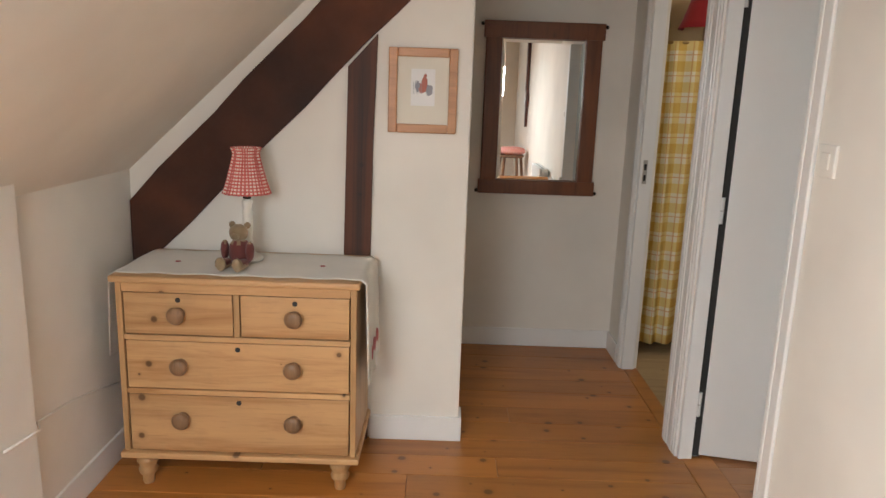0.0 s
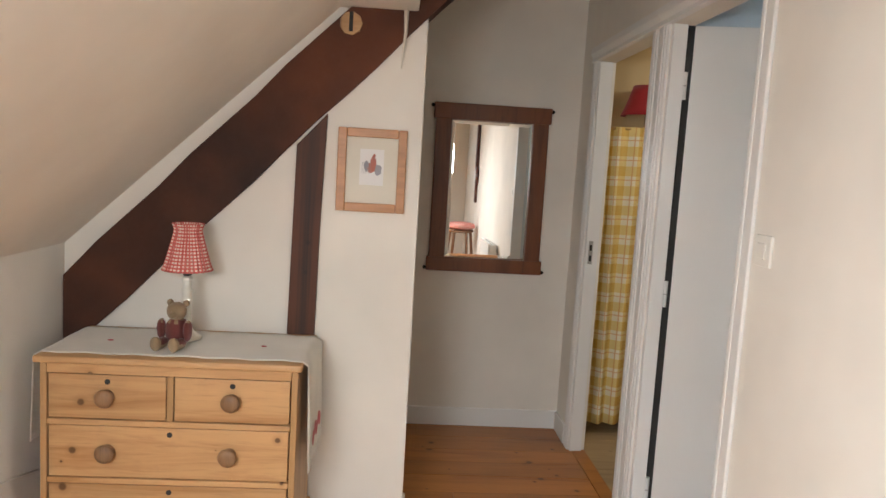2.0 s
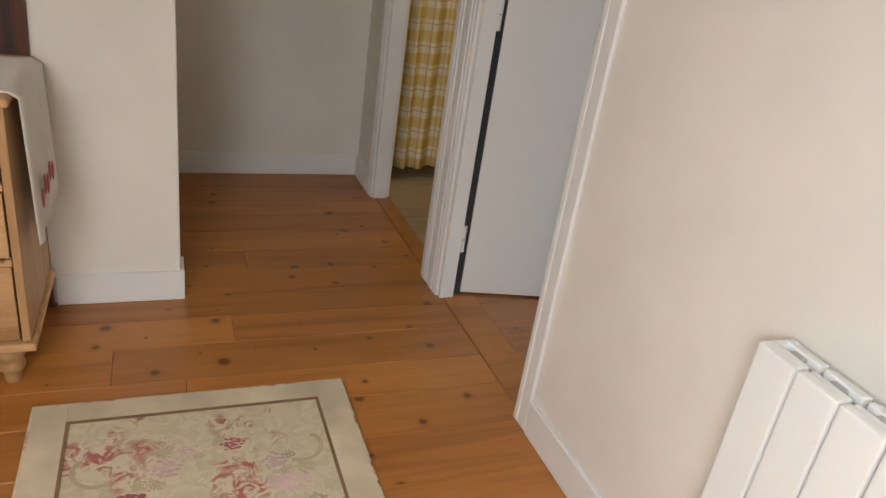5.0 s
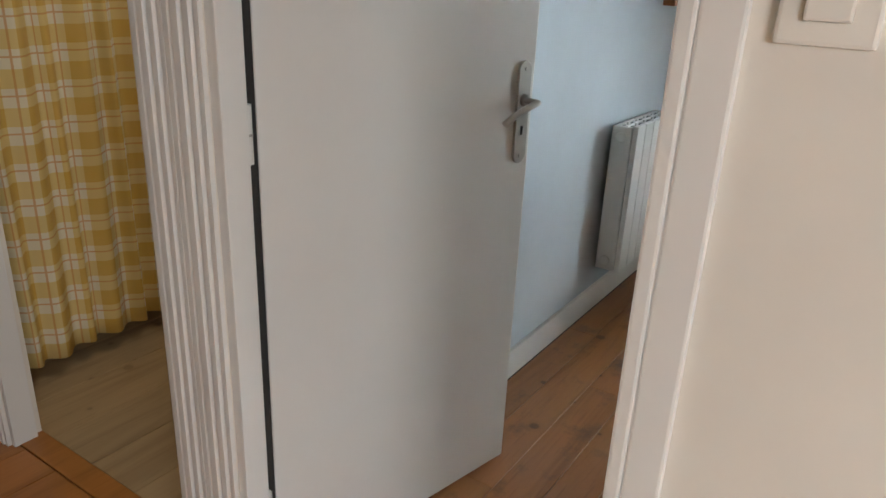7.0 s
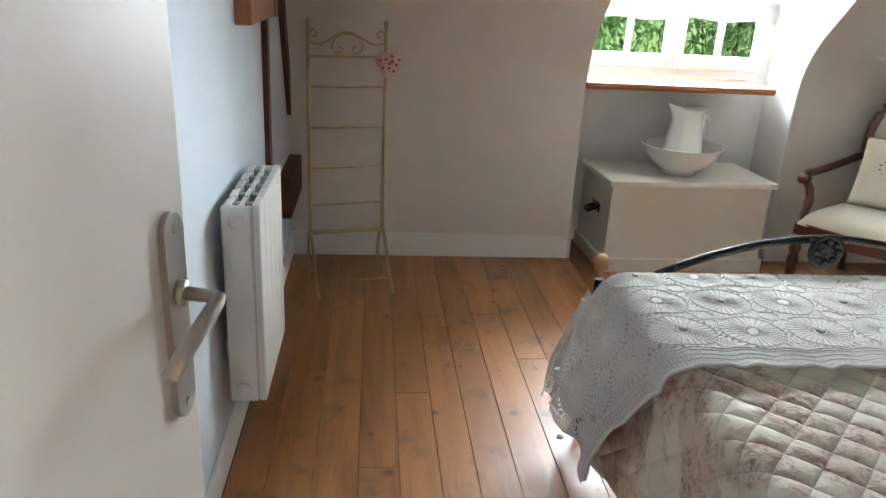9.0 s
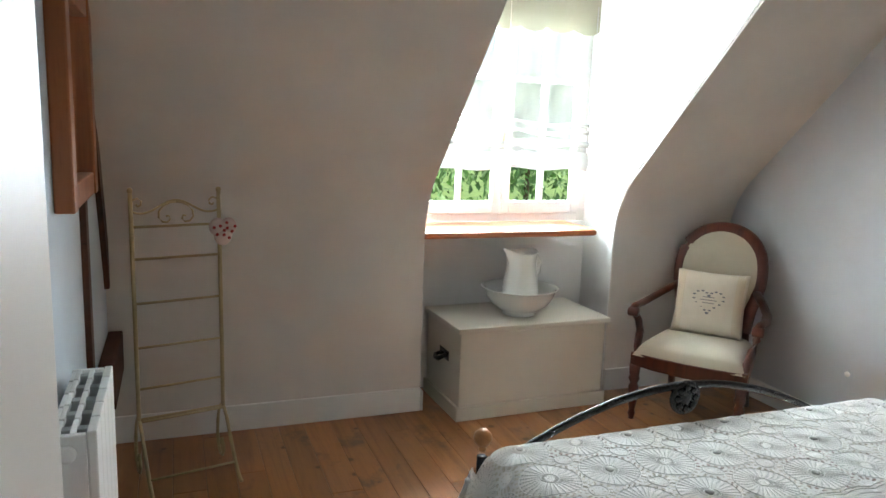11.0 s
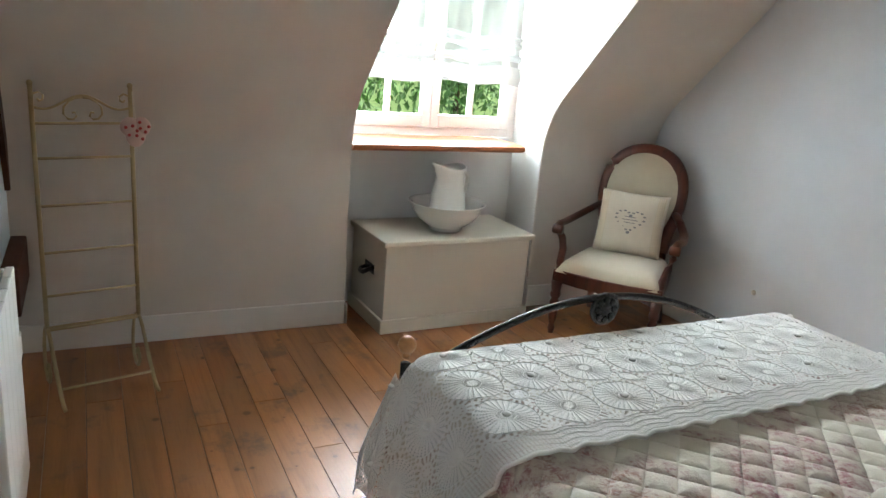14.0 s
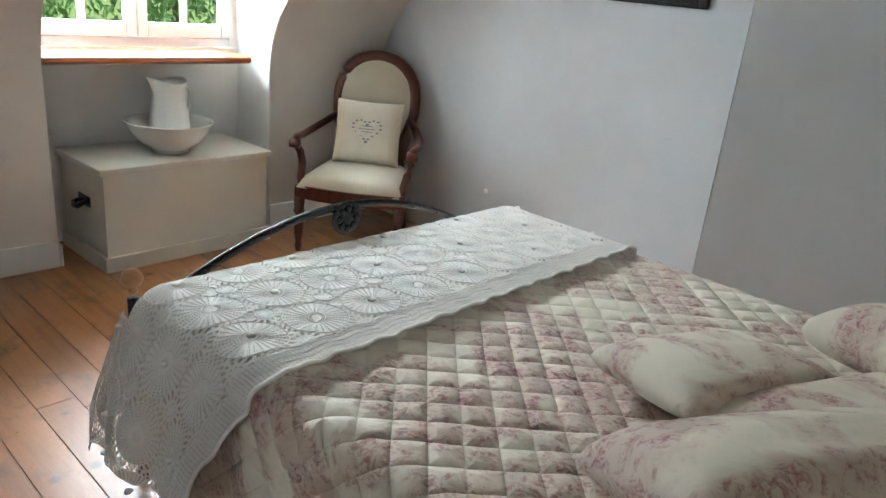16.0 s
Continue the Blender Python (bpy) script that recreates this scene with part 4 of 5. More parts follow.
# rug
rug = solid("rug", box(-0.135, 0.665, 1.05, 2.46, 0.001, 0.011, 0.004), M_RUG, "beige floral rug with a woven border on the boards", "rug")
for a, b, c, d in ((-0.128, -0.05, 1.06, 2.45), (0.58, 0.658, 1.06, 2.45), (-0.049, 0.579, 2.375, 2.45), (-0.049, 0.579, 1.06, 1.135)):
    part("border", box(a, b, c, d, 0.0112, 0.0135, 0.001), M_RUGB, rug, "beige scrolled border")
for a, b, c, d in ((-0.05, -0.042, 1.13, 2.38), (0.572, 0.58, 1.13, 2.38), (-0.042, 0.572, 2.372, 2.38), (-0.042, 0.572, 1.13, 1.138)):
    part("border_line", box(a, b, c, d, 0.0112, 0.0145), M_KNOB, rug, "thin brown line")


M_ROSE = cloth("rug_rose_wool", (0.36, 0.09, 0.10), 300, 0.95, 0.35, 0.8)
M_ROSEP = cloth("rug_pink_wool", (0.62, 0.42, 0.38), 300, 0.95, 0.25, 0.8)
M_ROSEW = cloth("rug_white_wool", (0.74, 0.70, 0.62), 300, 0.95, 0.15, 0.8)
M_ROSEG = cloth("rug_olive_wool", (0.46, 0.37, 0.22), 300, 0.95, 0.25, 0.8)


def rose(x, y, s, seed):
    """A woven flower head: a ragged cluster of short flat tufts."""
    b, r = bmesh.new(), random.Random(seed)
    for k in range(22):
        a, q = k * 2.4, s * 0.62 * math.sqrt(k / 22) * r.uniform(0.8, 1.25)
        blob((x + q * math.cos(a), y + q * math.sin(a), 0.0112), (s * r.uniform(0.10, 0.2), s * r.uniform(0.08, 0.15), 0.0011), 6, 4, b, 0.5)
    return b


rr = random.Random(8)
for x, y, s, m in ((0.27, 1.93, 0.065, M_ROSE), (0.355, 1.93, 0.075, M_ROSEP), (0.34, 1.87, 0.055, M_ROSEP), (0.335, 2.23, 0.04, M_ROSE), (0.10, 2.07, 0.06, M_ROSE), (0.17, 2.17, 0.055, M_ROSEP),
                   (0.22, 2.22, 0.04, M_ROSEP), (0.45, 2.08, 0.065, M_ROSEP), (0.43, 2.15, 0.045, M_ROSEP), (0.50, 1.95, 0.06, M_ROSEW), (0.08, 1.90, 0.06, M_ROSEW), (0.09, 1.97, 0.045, M_ROSEP),
                   (0.50, 1.84, 0.055, M_ROSE), (0.08, 1.81, 0.05, M_ROSE), (0.49, 1.72, 0.05, M_ROSEP), (0.10, 1.70, 0.05, M_ROSEP), (0.27, 1.66, 0.06, M_ROSE), (0.40, 1.58, 0.055, M_ROSEP), (0.14, 1.55, 0.05, M_ROSE), (0.30, 1.40, 0.06, M_ROSEP)):
    part("woven_rose", rose(x, y, s, int(x * 1000 + y * 77)), m, rug, "woven rose")["kind"] = "stuff"
    for _ in range(2):
        a = rr.uniform(0, 6.3)
        part("woven_leaf", rose(x + s * 0.95 * math.cos(a), y + s * 0.95 * math.sin(a), s * 0.5, rr.randrange(999)), M_ROSEG, rug, "woven olive leaf")["kind"] = "stuff"
for sx in (-1, 1):
    for y0 in (2.22, 1.25):
        sc = [(0.265 + sx * (0.255 - 0.075 * q * math.cos(3.4 * q + 2)), y0 + 0.095 * q * math.sin(3.4 * q + 2), 0.0112) for q in [k / 24 for k in range(4, 25)]]
        part("woven_scroll", tube(sc, 0.006, 6, flat=0.15), M_ROSEG, rug, "woven olive scroll")


# ---- bedroom door ----
dr = thing("door_1", (1.199, 2.922, 0), -12.2, "plain white flush door standing open", "door", kind="structure")
part("door_leaf", box(0.020, 0.738, 0.0, 0.04, 0.012, 2.02, 0.003), M_DOOR, dr)
for z in (0.233, 1.017, 1.80):
    h = part("hinge", tube([(-0.004, -0.004, z - 0.05), (-0.004, -0.004, z + 0.05)], 0.011, 10), M_WHITE, dr, "white painted hinge")
    part("pin", tube([(-0.004, -0.004, z - 0.002), (-0.004, -0.004, z + 0.002)], 0.0118, 10), M_STEEL, h)
plate = part("handle_plate", prism([(0.698 + x, z) for x, z in [(0.020 * math.cos(radians(a)), 0.098 + 0.02 * math.sin(radians(a))) for a in range(0, 181, 15)] + [(0.020 * math.cos(radians(a)), -0.098 + 0.02 * math.sin(radians(a))) for a in range(180, 361, 15)]], 1, -0.008, -0.0005, 0.002), M_STEEL, dr, "brushed nickel long handle plate")
plate.location = (0, 0, 0.985)
part("lever", tube([(0.698, -0.009, 0.03), (0.698, -0.045, 0.03), (0.694, -0.052, 0.03), (0.68, -0.056, 0.029), (0.645, -0.054, 0.018), (0.615, -0.05, 0.004), (0.596, -0.046, -0.010)], 0.009, 12, flat=0.8), M_STEEL, plate, "curved nickel lever", True)
part("rose_collar", lathe([(0, 0), (0.014, 0), (0.014, 0.008), (0, 0.008)], 16), M_STEEL, plate, "", True, pose(0.698, -0.008, 0.03, 90, 0, 0))
part("keyhole", box(0.695, 0.701, -0.0095, -0.0075, -0.05, -0.03), M_DARKGAP, plate, "dark keyhole")
for z in (-0.1, 0.1):
    part("screw", lathe([(0, 0), (0.005, 0), (0.004, 0.002), (0, 0.002)], 10), M_STEEL, plate, "", False, pose(0.698, -0.008, z, 90, 0, 0))
# Thin dark plate: the hinge gap's shade put into colour.
solid("door_gap_shade", box(1.1855, 1.226, 2.9215, 2.9248, 0.005, 2.02), M_DARKGAP, "near-black strip painted as the shaded gap behind the open door's hinges", "door frame", "structure")

# washroom curtain and lamp
def curtain(u, v):
    x = 1.27 + u * 0.95
    y = 4.13 + 0.02 * math.sin(u * 62) * (0.6 + 0.5 * (1 - v)) + 0.010 * math.sin(u * 23 + 1) + 0.05 * u
    z = 0.06 + 0.03 * u + v * 1.66
    return (x + 0.008 * math.sin(u * 31 + v * 2), y, z)


cur = solid("curtain", sheet(curtain, 220, 24, 0.002, lambda u, v: (u * 1.25, v * 1.7)), M_TARTAN, "yellow checked cotton curtain hanging in folds", "curtain", smooth=True)
part("curtain_rod", tube([(1.225, 4.14, 1.715), (2.55, 4.16, 1.715)], 0.008, 10), M_BRASS, cur, "thin brass curtain wire")
tl = thing("shelf_lamp", (1.52, 4.235, 1.66), 0, "lamp with a plain red fabric shade behind a curtain", "lamp")
part("shade", sheet(shade_skin(0.15, 0.09, 0.135, 0.30, 0.0, 0.0, 1), 40, 4, 0.002), M_RED, tl, "plain red fabric shade", True)
part("base", lathe([(0, 0), (0.06, 0), (0.06, 0.01), (0.02, 0.03), (0.015, 0.2), (0, 0.2)], 20), M_BRASS, tl, smooth=True)
solid("wall_shelf", box(1.3, 2.5, 4.19, 4.349, 1.635, 1.66, 0.002), M_WHITE, "plain shelf behind the curtain", "shelf")

# things seen only in the mirror
st = thing("gingham_stool", (0.93, -0.45, 0), 20, "tall wooden stool with a red gingham cushion", "stool")
part("seat", lathe([(0, 0.70), (0.15, 0.70), (0.16, 0.715), (0.15, 0.73), (0, 0.73)], 24), M_STOOL, st, smooth=True)


def cushion_pad(u, v):
    a = u * 2 * math.pi
    t = (v - 0.5) * math.pi
    r = 0.175 * (abs(math.cos(t)) ** 0.5)
    return (r * math.cos(a), r * math.sin(a), 0.775 + 0.045 * math.sin(t))


part("cushion", sheet(cushion_pad, 36, 12, 0, lambda u, v: (u * 0.9, v * 0.3)), M_GINGHAM, st, "red gingham cushion", True)
for sx in (-1, 1):
    for sy in (-1, 1):
        part("leg", tube([(sx * 0.16, sy * 0.16, 0), (sx * 0.10, sy * 0.10, 0.70)], 0.017, 10), M_STOOL, st)
    part("stretcher", tube([(sx * 0.135, -0.135, 0.25), (sx * 0.135, 0.135, 0.25)], 0.011, 8), M_STOOL, st)
stones = thing("exposed_stonework", (0, 0, 0), 0, "rough grey stones left bare in a cream wall", "stonework", kind="structure")
rs = random.Random(4)
for k in range(16):
    z = 1.15 + 0.07 * k
    for q in range(2):
        part("stone", blob((0.36 + 0.14 * q + rs.uniform(-0.06, 0.06), BY + 0.01, z), (0.09 + rs.uniform(0, 0.04), 0.04, 0.04), 10, 6, rough=0.5), M_STONE, stones)
clock = thing("wall_barometer", (1.128, -0.70, 1.38), 0, "dark wooden banjo barometer hanging on a cream wall", "barometer")
part("upper_board", box(-0.04, 0, -0.035, 0.035, 0.09, 1.0, 0.008), M_MAHOG, clock)
part("dial_case", lathe([(0, 0), (0.115, 0), (0.12, 0.012), (0.11, 0.03), (0.09, 0.038), (0, 0.038)], 28), M_MAHOG, clock, "round mahogany dial case", True, pose(-0.001, 0, 0, 0, -90, 0))
part("dial", lathe([(0, 0), (0.08, 0), (0.08, 0.003), (0, 0.004)], 28), M_PAPER, clock, "white dial", True, pose(-0.04, 0, 0, 0, -90, 0))
part("tail", prism([(-0.04, -0.10), (0.04, -0.10), (0.022, -0.22), (0.034, -0.27), (0.02, -0.33), (-0.02, -0.33), (-0.034, -0.27), (-0.022, -0.22)], 0, -0.032, 0, 0.004), M_MAHOG, clock)


# ---- bedroom: bed ----
BX0, BX1, BY0, BY1, BT = 1.24, 3.07, 0.42, 1.905, 0.565
bed = thing("bed", (0, 0, 0), 0, "double bed with a black iron foot rail and quilted rose bedspread", "bed")
part("mattress", box(BX0, BX1 - 0.04, BY0 + 0.04, BY1 - 0.04, 0.28, 0.535, 0.05, seg=4), M_LINEN, bed)
part("bed_base", box(BX0, BX1 - 0.05, BY0 + 0.05, BY1 - 0.05, 0.17, 0.275, 0.01), M_CUSH, bed)


def rail_arc():
    pts = []
    for k in range(41):
        t = k / 40
        y = 1.84 - t * 1.30
        pts.append((3.118, y, 0.465 + 0.20 * math.sin(math.pi * t) ** 0.85))
    return pts


fr = part("foot_rail", tube(rail_arc(), 0.013, 10), M_BLACK, bed, "arched black iron foot rail", True)
part("lower_rail", tube([(3.118, 1.885, 0.36), (3.118, 0.415, 0.36)], 0.011, 10), M_BLACK, bed, "black iron rail", True)
med = part("medallion", lathe([(0, 0), (0.042, 0), (0.056, 0.006), (0.056, 0.014), (0.044, 0.02), (0.036, 0.014), (0.022, 0.02), (0, 0.026)], 24), M_BLACK, bed, "black iron medallion", True, pose(3.118, 1.19, 0.628, 0, -90, 0))
for k in range(8):
    a = k * math.pi / 4
    part("petal", blob((0.034 * math.cos(a), 0.034 * math.sin(a), 0.02), (0.012, 0.012, 0.008), 8, 6), M_BLACK, med, "", True)
for y in (0.455, 1.893):
    post = part("post", tube([(3.085, y, 0), (3.085, y, 0.535 if y > 1 else 0.46)], 0.015, 12), M_BLACK, bed, "black iron bed post", True)
    part("finial", lathe([(0, -0.036), (0.010, -0.036), (0.012, -0.028), (0.009, -0.024), (0.020, -0.016), (0.027, 0), (0.024, 0.014), (0.012, 0.026), (0, 0.028)], 20), M_FRAME, post, "round brown wooden finial", True, pose(3.085, y, 0.588 if y > 1 else 0.47))
    part("post", tube([(1.26, y, 0), (1.26, y, 0.5)], 0.015, 12), M_BLACK, bed, "black iron bed post", True)


def drape(s, lo, hi, top, drop, r=0.07):
    """Across a bed edge: s in metres from the middle; gives offset and height of a cover that rounds over the edge."""
    half = (hi - lo) / 2
    mid = (hi + lo) / 2
    a = abs(s)
    flat = half - r
    if a <= flat:
        return mid + s, top, 0.0
    q = a - flat
    if q < r * math.pi / 2:
        g = q / r
        return mid + math.copysign(flat + r * math.sin(g), s), top - r * (1 - math.cos(g)), 0.0
    d = q - r * math.pi / 2
    return mid + math.copysign(half, s), top - r - d, d


def quilt(u, v):
    L = 1.85 + 0.30
    s = (v - 0.5) * (1.485 + 2 * 0.43)
    x = 1.26 + u * L
    y, z, d = drape(s, BY0, BY1, BT, 0.4)
    e = x - (BX1 - 0.07)
    if d > 0 and e > 0:
        x = BX1 - 0.07 + 0.075 * math.tanh(e / 0.075)
    elif e > 0:
        g = min(e / 0.07, math.pi / 2)
        over = max(0, e - 0.07 * math.pi / 2)
        z -= 0.07 * (1 - math.cos(g)) + over
        x = BX1 - 0.07 + 0.07 * math.sin(g)
    p, q = u * L, s
    a, b = (p + q) / 0.094, (p - q) / 0.094
    puff = (abs(math.sin(math.pi * a)) * abs(math.sin(math.pi * b))) ** 0.4
    puff = 0.0065 * puff + 0.005 * noise.noise((p * 5, q * 5, 0)) + 0.0025 * noise.noise((p * 26, q * 26, 2))
    if d > 0:
        out = puff + 0.018 * math.sin(p * 17) * min(1, d / 0.2) + 0.03 * min(1, d / 0.4)
        return (x, y + math.copysign(out, s), max(z, 0.03))
    return (x, y, z + puff)


part("quilt", sheet(quilt, 300, 320, 0.0, lambda u, v: (u * 2.15, (v - 0.5) * 2.345)), M_QUILT, bed, "quilted cream bedspread printed with rose-brown foliage", True)


# crochet throw over the foot of the bed
def throw(u, v):
    s = (v - 0.5) * (1.485 + 2 * 0.40)
    L = 0.70 + 0.16
    side = max(0.0, (abs(s) - 0.66) / 0.46)
    hang = side * 0.02
    scal = 0.012 * abs(math.sin(s * 31)) * (1 - u)
    x = 2.47 + scal + side * (0.16 if s > 0 else 0.05) * (1 - u) + u * (L - side * 0.1 * (1 - u))
    y, z, d = drape(s, BY0 - 0.012, BY1 + 0.012, BT + 0.024, 0.4, 0.085)
    e = x - (BX1 - 0.075)
    if d > 0 and e > 0:
        x = BX1 - 0.075 + 0.1 * math.tanh(e / 0.1)
    elif e > 0:
        g = min(e / 0.085, math.pi / 2)
        over = max(0, e - 0.085 * math.pi / 2)
        z -= 0.085 * (1 - math.cos(g)) + over
        x = BX1 - 0.075 + 0.085 * math.sin(g)
    w = 0.003 * noise.noise((x * 6, s * 6, 0))
    if d > 0:
        f = min(1, d / 0.2)
        y += math.copysign(0.05 * f + 0.022 * math.sin(u * 13 + 1.2) * f + 0.05 * min(1, d / 0.4), s)
        z -= 0.05 * u * f * (1 if s > 0 else 0.3)
        z = max(z, 0.13 + 0.02 * math.sin(u * 15))
        return (x + 0.015 * f * math.sin(s * 9), y, z + 0.012 * abs(math.sin(u * 16)) * (1 if abs(s) > 1.11 else 0))
    return (x, y, z + w)


thr = solid("crochet_throw", sheet(throw, 90, 220, 0.002, lambda u, v: (u * 0.86, v * 2.285)), M_LACE, "white crochet lace throw across the foot of a bed", "throw", smooth=True)

EDGE = [Vector(throw(0.0, k / 220)) + Vector((-0.004, 0, 0.004 + 0.002 * math.sin(k))) for k in range(2, 219)]
part("scalloped_edge", tube(EDGE, 0.0055, 6), M_CROCHET, thr, "thick scalloped crochet edging", True)


def on_throw(um, vm, lift):
    """A place on the throw by metres along and across it, raised off the cloth."""
    u, v = um / 0.86, vm / 2.285
    p, e = Vector(throw(u, v)), 0.004
    n = (Vector(throw(u + e, v)) - p).cross(Vector(throw(u, v + e)) - p)
    return p + n.normalized() * lift


def crochet_ribs():
    """Raised stitching of the wheels: spokes and rims as thin cords."""
    verts, faces = [], []

    def cord(line, r):
        k0 = len(verts)
        pts = [(um, vm) for um, vm in line if 0.0 < um < 0.85 and 0.01 < vm < 2.27]
        if len(pts) < 2:
            return
        for i, (um, vm) in enumerate(pts):
            (ua, va), (ub, vb) = pts[max(i - 1, 0)], pts[min(i + 1, len(pts) - 1)]
            l = math.hypot(ub - ua, vb - va) or 1.0
            su, sv = -(vb - va) / l * r, (ub - ua) / l * r
            verts.extend((on_throw(um - su, vm - sv, 0.0006), on_throw(um, vm, 0.0006 + 0.7 * r), on_throw(um + su, vm + sv, 0.0006)))
        for i in range(len(pts) - 1):
            a = k0 + 3 * i
            faces.extend(((a, a + 1, a + 4, a + 3), (a + 1, a + 2, a + 5, a + 4)))
    for i in range(5):
        for j in range(14):
            cu, cv = LACE_B + (i + 0.5) * LACE_R, (j + 0.5) * LACE_R
            for k in range(28):
                a = 2 * math.pi * (k + 0.25) / 28
                cord([(cu + LACE_R * d * math.cos(a), cv + LACE_R * d * math.sin(a)) for d in (0.08, 0.2, 0.32, 0.445)], 0.0011)
            for d in (0.452, 0.13):
                cord([(cu + LACE_R * d * math.cos(k * math.pi / 20), cv + LACE_R * d * math.sin(k * math.pi / 20)) for k in range(41)], 0.0017)
            cu, cv = cu + LACE_R / 2, cv + LACE_R / 2
            cord([(cu + LACE_R * 0.145 * math.cos(k * math.pi / 10), cv + LACE_R * 0.145 * math.sin(k * math.pi / 10)) for k in range(21)], 0.0019)
    for um in (0.012, 0.03, 0.05, 0.07, 0.082):
        cord([(um, 0.02 + 0.011 * k) for k in range(205)], 0.0016)
    me = bpy.data.meshes.new("crochet_ribs")
    me.from_pydata([tuple(p) for p in verts], [], faces)
    me.materials.append(M_CROCHET)
    return me


ribs = new("crochet_ribs", crochet_ribs())
ribs.parent = thr
tagged(ribs, "raised crochet spokes and rims", kind="stuff")
for i in range(5):
    for j in range(14):
        um, vm = LACE_B + (i + 0.5) * LACE_R, (j + 0.5) * LACE_R
        if (i + j) % 2 == 0 and um < 0.8:
            pt = on_throw(um, vm, 0.003)
            part("raised_knot", blob(pt, (0.011, 0.011, 0.006), 10, 7, rough=0.3), M_CROCHET, thr, "", True)


def pillow(name, at, rot, w, d, h, label, mat, group=""):
    def f(sign):
        def g(u, v):
            a, b = 2 * u - 1, 2 * v - 1
            k = max(0, (1 - a ** 4) * (1 - b ** 4)) ** 0.42
            pinch = 1 - 0.05 * (1 - a * a) * b * b - 0.0
            pin2 = 1 - 0.05 * (1 - b * b) * a * a
            wr = 0.10 * noise.noise((a * 2 + at[0], b * 2 + at[1], sign)) * k
            return (a * w / 2 * pin2, b * d / 2 * pinch, sign * h / 2 * (k + wr))
        return g
    bm = sheet(f(1), 30, 30)
    sheet(f(-1), 30, 30, bm=bm)
    bmesh.ops.remove_doubles(bm, verts=bm.verts, dist=0.0015)
    return solid(name, bm, mat, label, "pillow", smooth=True, m=pose(*at, *rot), group=group)


pillow("cushion", (1.885, 1.18, 0.635), (6, -3, 70), 0.45, 0.30, 0.11, "small rose toile cushion lying on a quilt", M_PILLOW)
pillow("pillow", (1.56, 1.18, 0.630), (2, 0, 65), 0.60, 0.40, 0.125, "rose toile pillow lying on a quilt", M_PILLOW, "bed pillows")
pillow("pillow", (1.52, 0.70, 0.690), (12, -4, 62), 0.58, 0.40, 0.17, "rose toile pillow propped at the head of a bed", M_PILLOW, "bed pillows")
pillow("bolster_pillow", (1.60, 1.475, 0.690), (22, 0, 58), 0.68, 0.34, 0.16, "large rose toile pillow at the head of a bed", M_PILLOW, "bed pillows")
pillow("white_pillow", (1.42, 1.42, 0.640), (8, 0, 62), 0.60, 0.36, 0.14, "plain white cotton pillow at the head of a bed", M_LINEN, "bed pillows")

# ---- blanket chest with jug and bowl ----
bc = thing("blanket_chest", (0, 0, 0), 1.5, "ivory painted wooden blanket chest standing in a window recess", "chest")
bc.matrix_basis = pose(4.475, 1.41, 0, 0, 0, 1.6)
part("body", box(0.02, 0.47, -0.855, -0.02, 0.0, 0.447, 0.003), M_IVORY, bc)
part("lid", box(0.0, 0.475, -0.875, 0.0, 0.449, 0.478, 0.007, seg=3), M_IVORY, bc)
part("plinth", box(0.003, 0.0195, -0.872, -0.003, 0, 0.072, 0.004), M_IVORY, bc)
part("plinth", box(0.02, 0.47, -0.0195, -0.003, 0, 0.072, 0.004), M_IVORY, bc)
part("plinth", box(0.02, 0.47, -0.872, -0.8555, 0, 0.072, 0.004), M_IVORY, bc)
hd = part("handle", tube([(0.17, -0.016, 0.30), (0.172, 0.012, 0.29), (0.20, 0.024, 0.272), (0.24, 0.024, 0.268), (0.268, 0.012, 0.272), (0.27, -0.016, 0.28)], 0.009, 10, taper=lambda t: 1 + 0.4 * math.sin(math.pi * t)), M_BLACK, bc, "dark iron drop handle", True)
part("handle_plate", box(0.16, 0.28, -0.0195, -0.016, 0.265, 0.315, 0.001), M_BLACK, hd)

JX, JY, JZ = 4.69, 0.985, 0.479
bowl = solid("wash_bowl", lathe([(0, 0.0), (0.085, 0), (0.09, 0.006), (0.085, 0.016), (0.11, 0.03), (0.15, 0.06), (0.178, 0.1), (0.19, 0.135), (0.202, 0.142), (0.205, 0.147), (0.2, 0.149), (0.186, 0.14), (0.172, 0.104), (0.145, 0.066), (0.105, 0.037), (0.06, 0.026), (0, 0.024)], 40), M_CHINA, "white china wash bowl on a blanket chest", "bowl", smooth=True, m=pose(JX, JY, JZ))
jb = lathe([(0, 0), (0.072, 0), (0.078, 0.006), (0.086, 0.02), (0.1, 0.06), (0.102, 0.1), (0.094, 0.16), (0.083, 0.21), (0.08, 0.25), (0.086, 0.29), (0.093, 0.31), (0.09, 0.312), (0.08, 0.29), (0.074, 0.25), (0.077, 0.2), (0.09, 0.13), (0.09, 0.06), (0.07, 0.015), (0, 0.012)], 40)
for v in jb.verts:
    a = math.atan2(v.co.y, v.co.x)
    v.co.x, v.co.y = v.co.x * 0.92, v.co.y * 0.92
    if v.co.z > 0.24:
        k = (v.co.z - 0.24) / 0.07
        s = math.exp(-((a - 1.57) / 0.35) ** 2)
        v.co.y += 0.035 * s * k
        v.co.z += k * (0.012 * s + 0.008 * math.cos(2 * a + 3.14))
    for _ in range(1):
        q = 1 + 0.018 * math.cos(8 * a)
        v.co.x, v.co.y = v.co.x * q, v.co.y * q
jug = solid("water_jug", jb, M_CHINA, "white ribbed china water jug standing in a bowl", "jug", smooth=True, m=pose(JX + 0.0, JY, JZ + 0.026, 0, 0, 15))
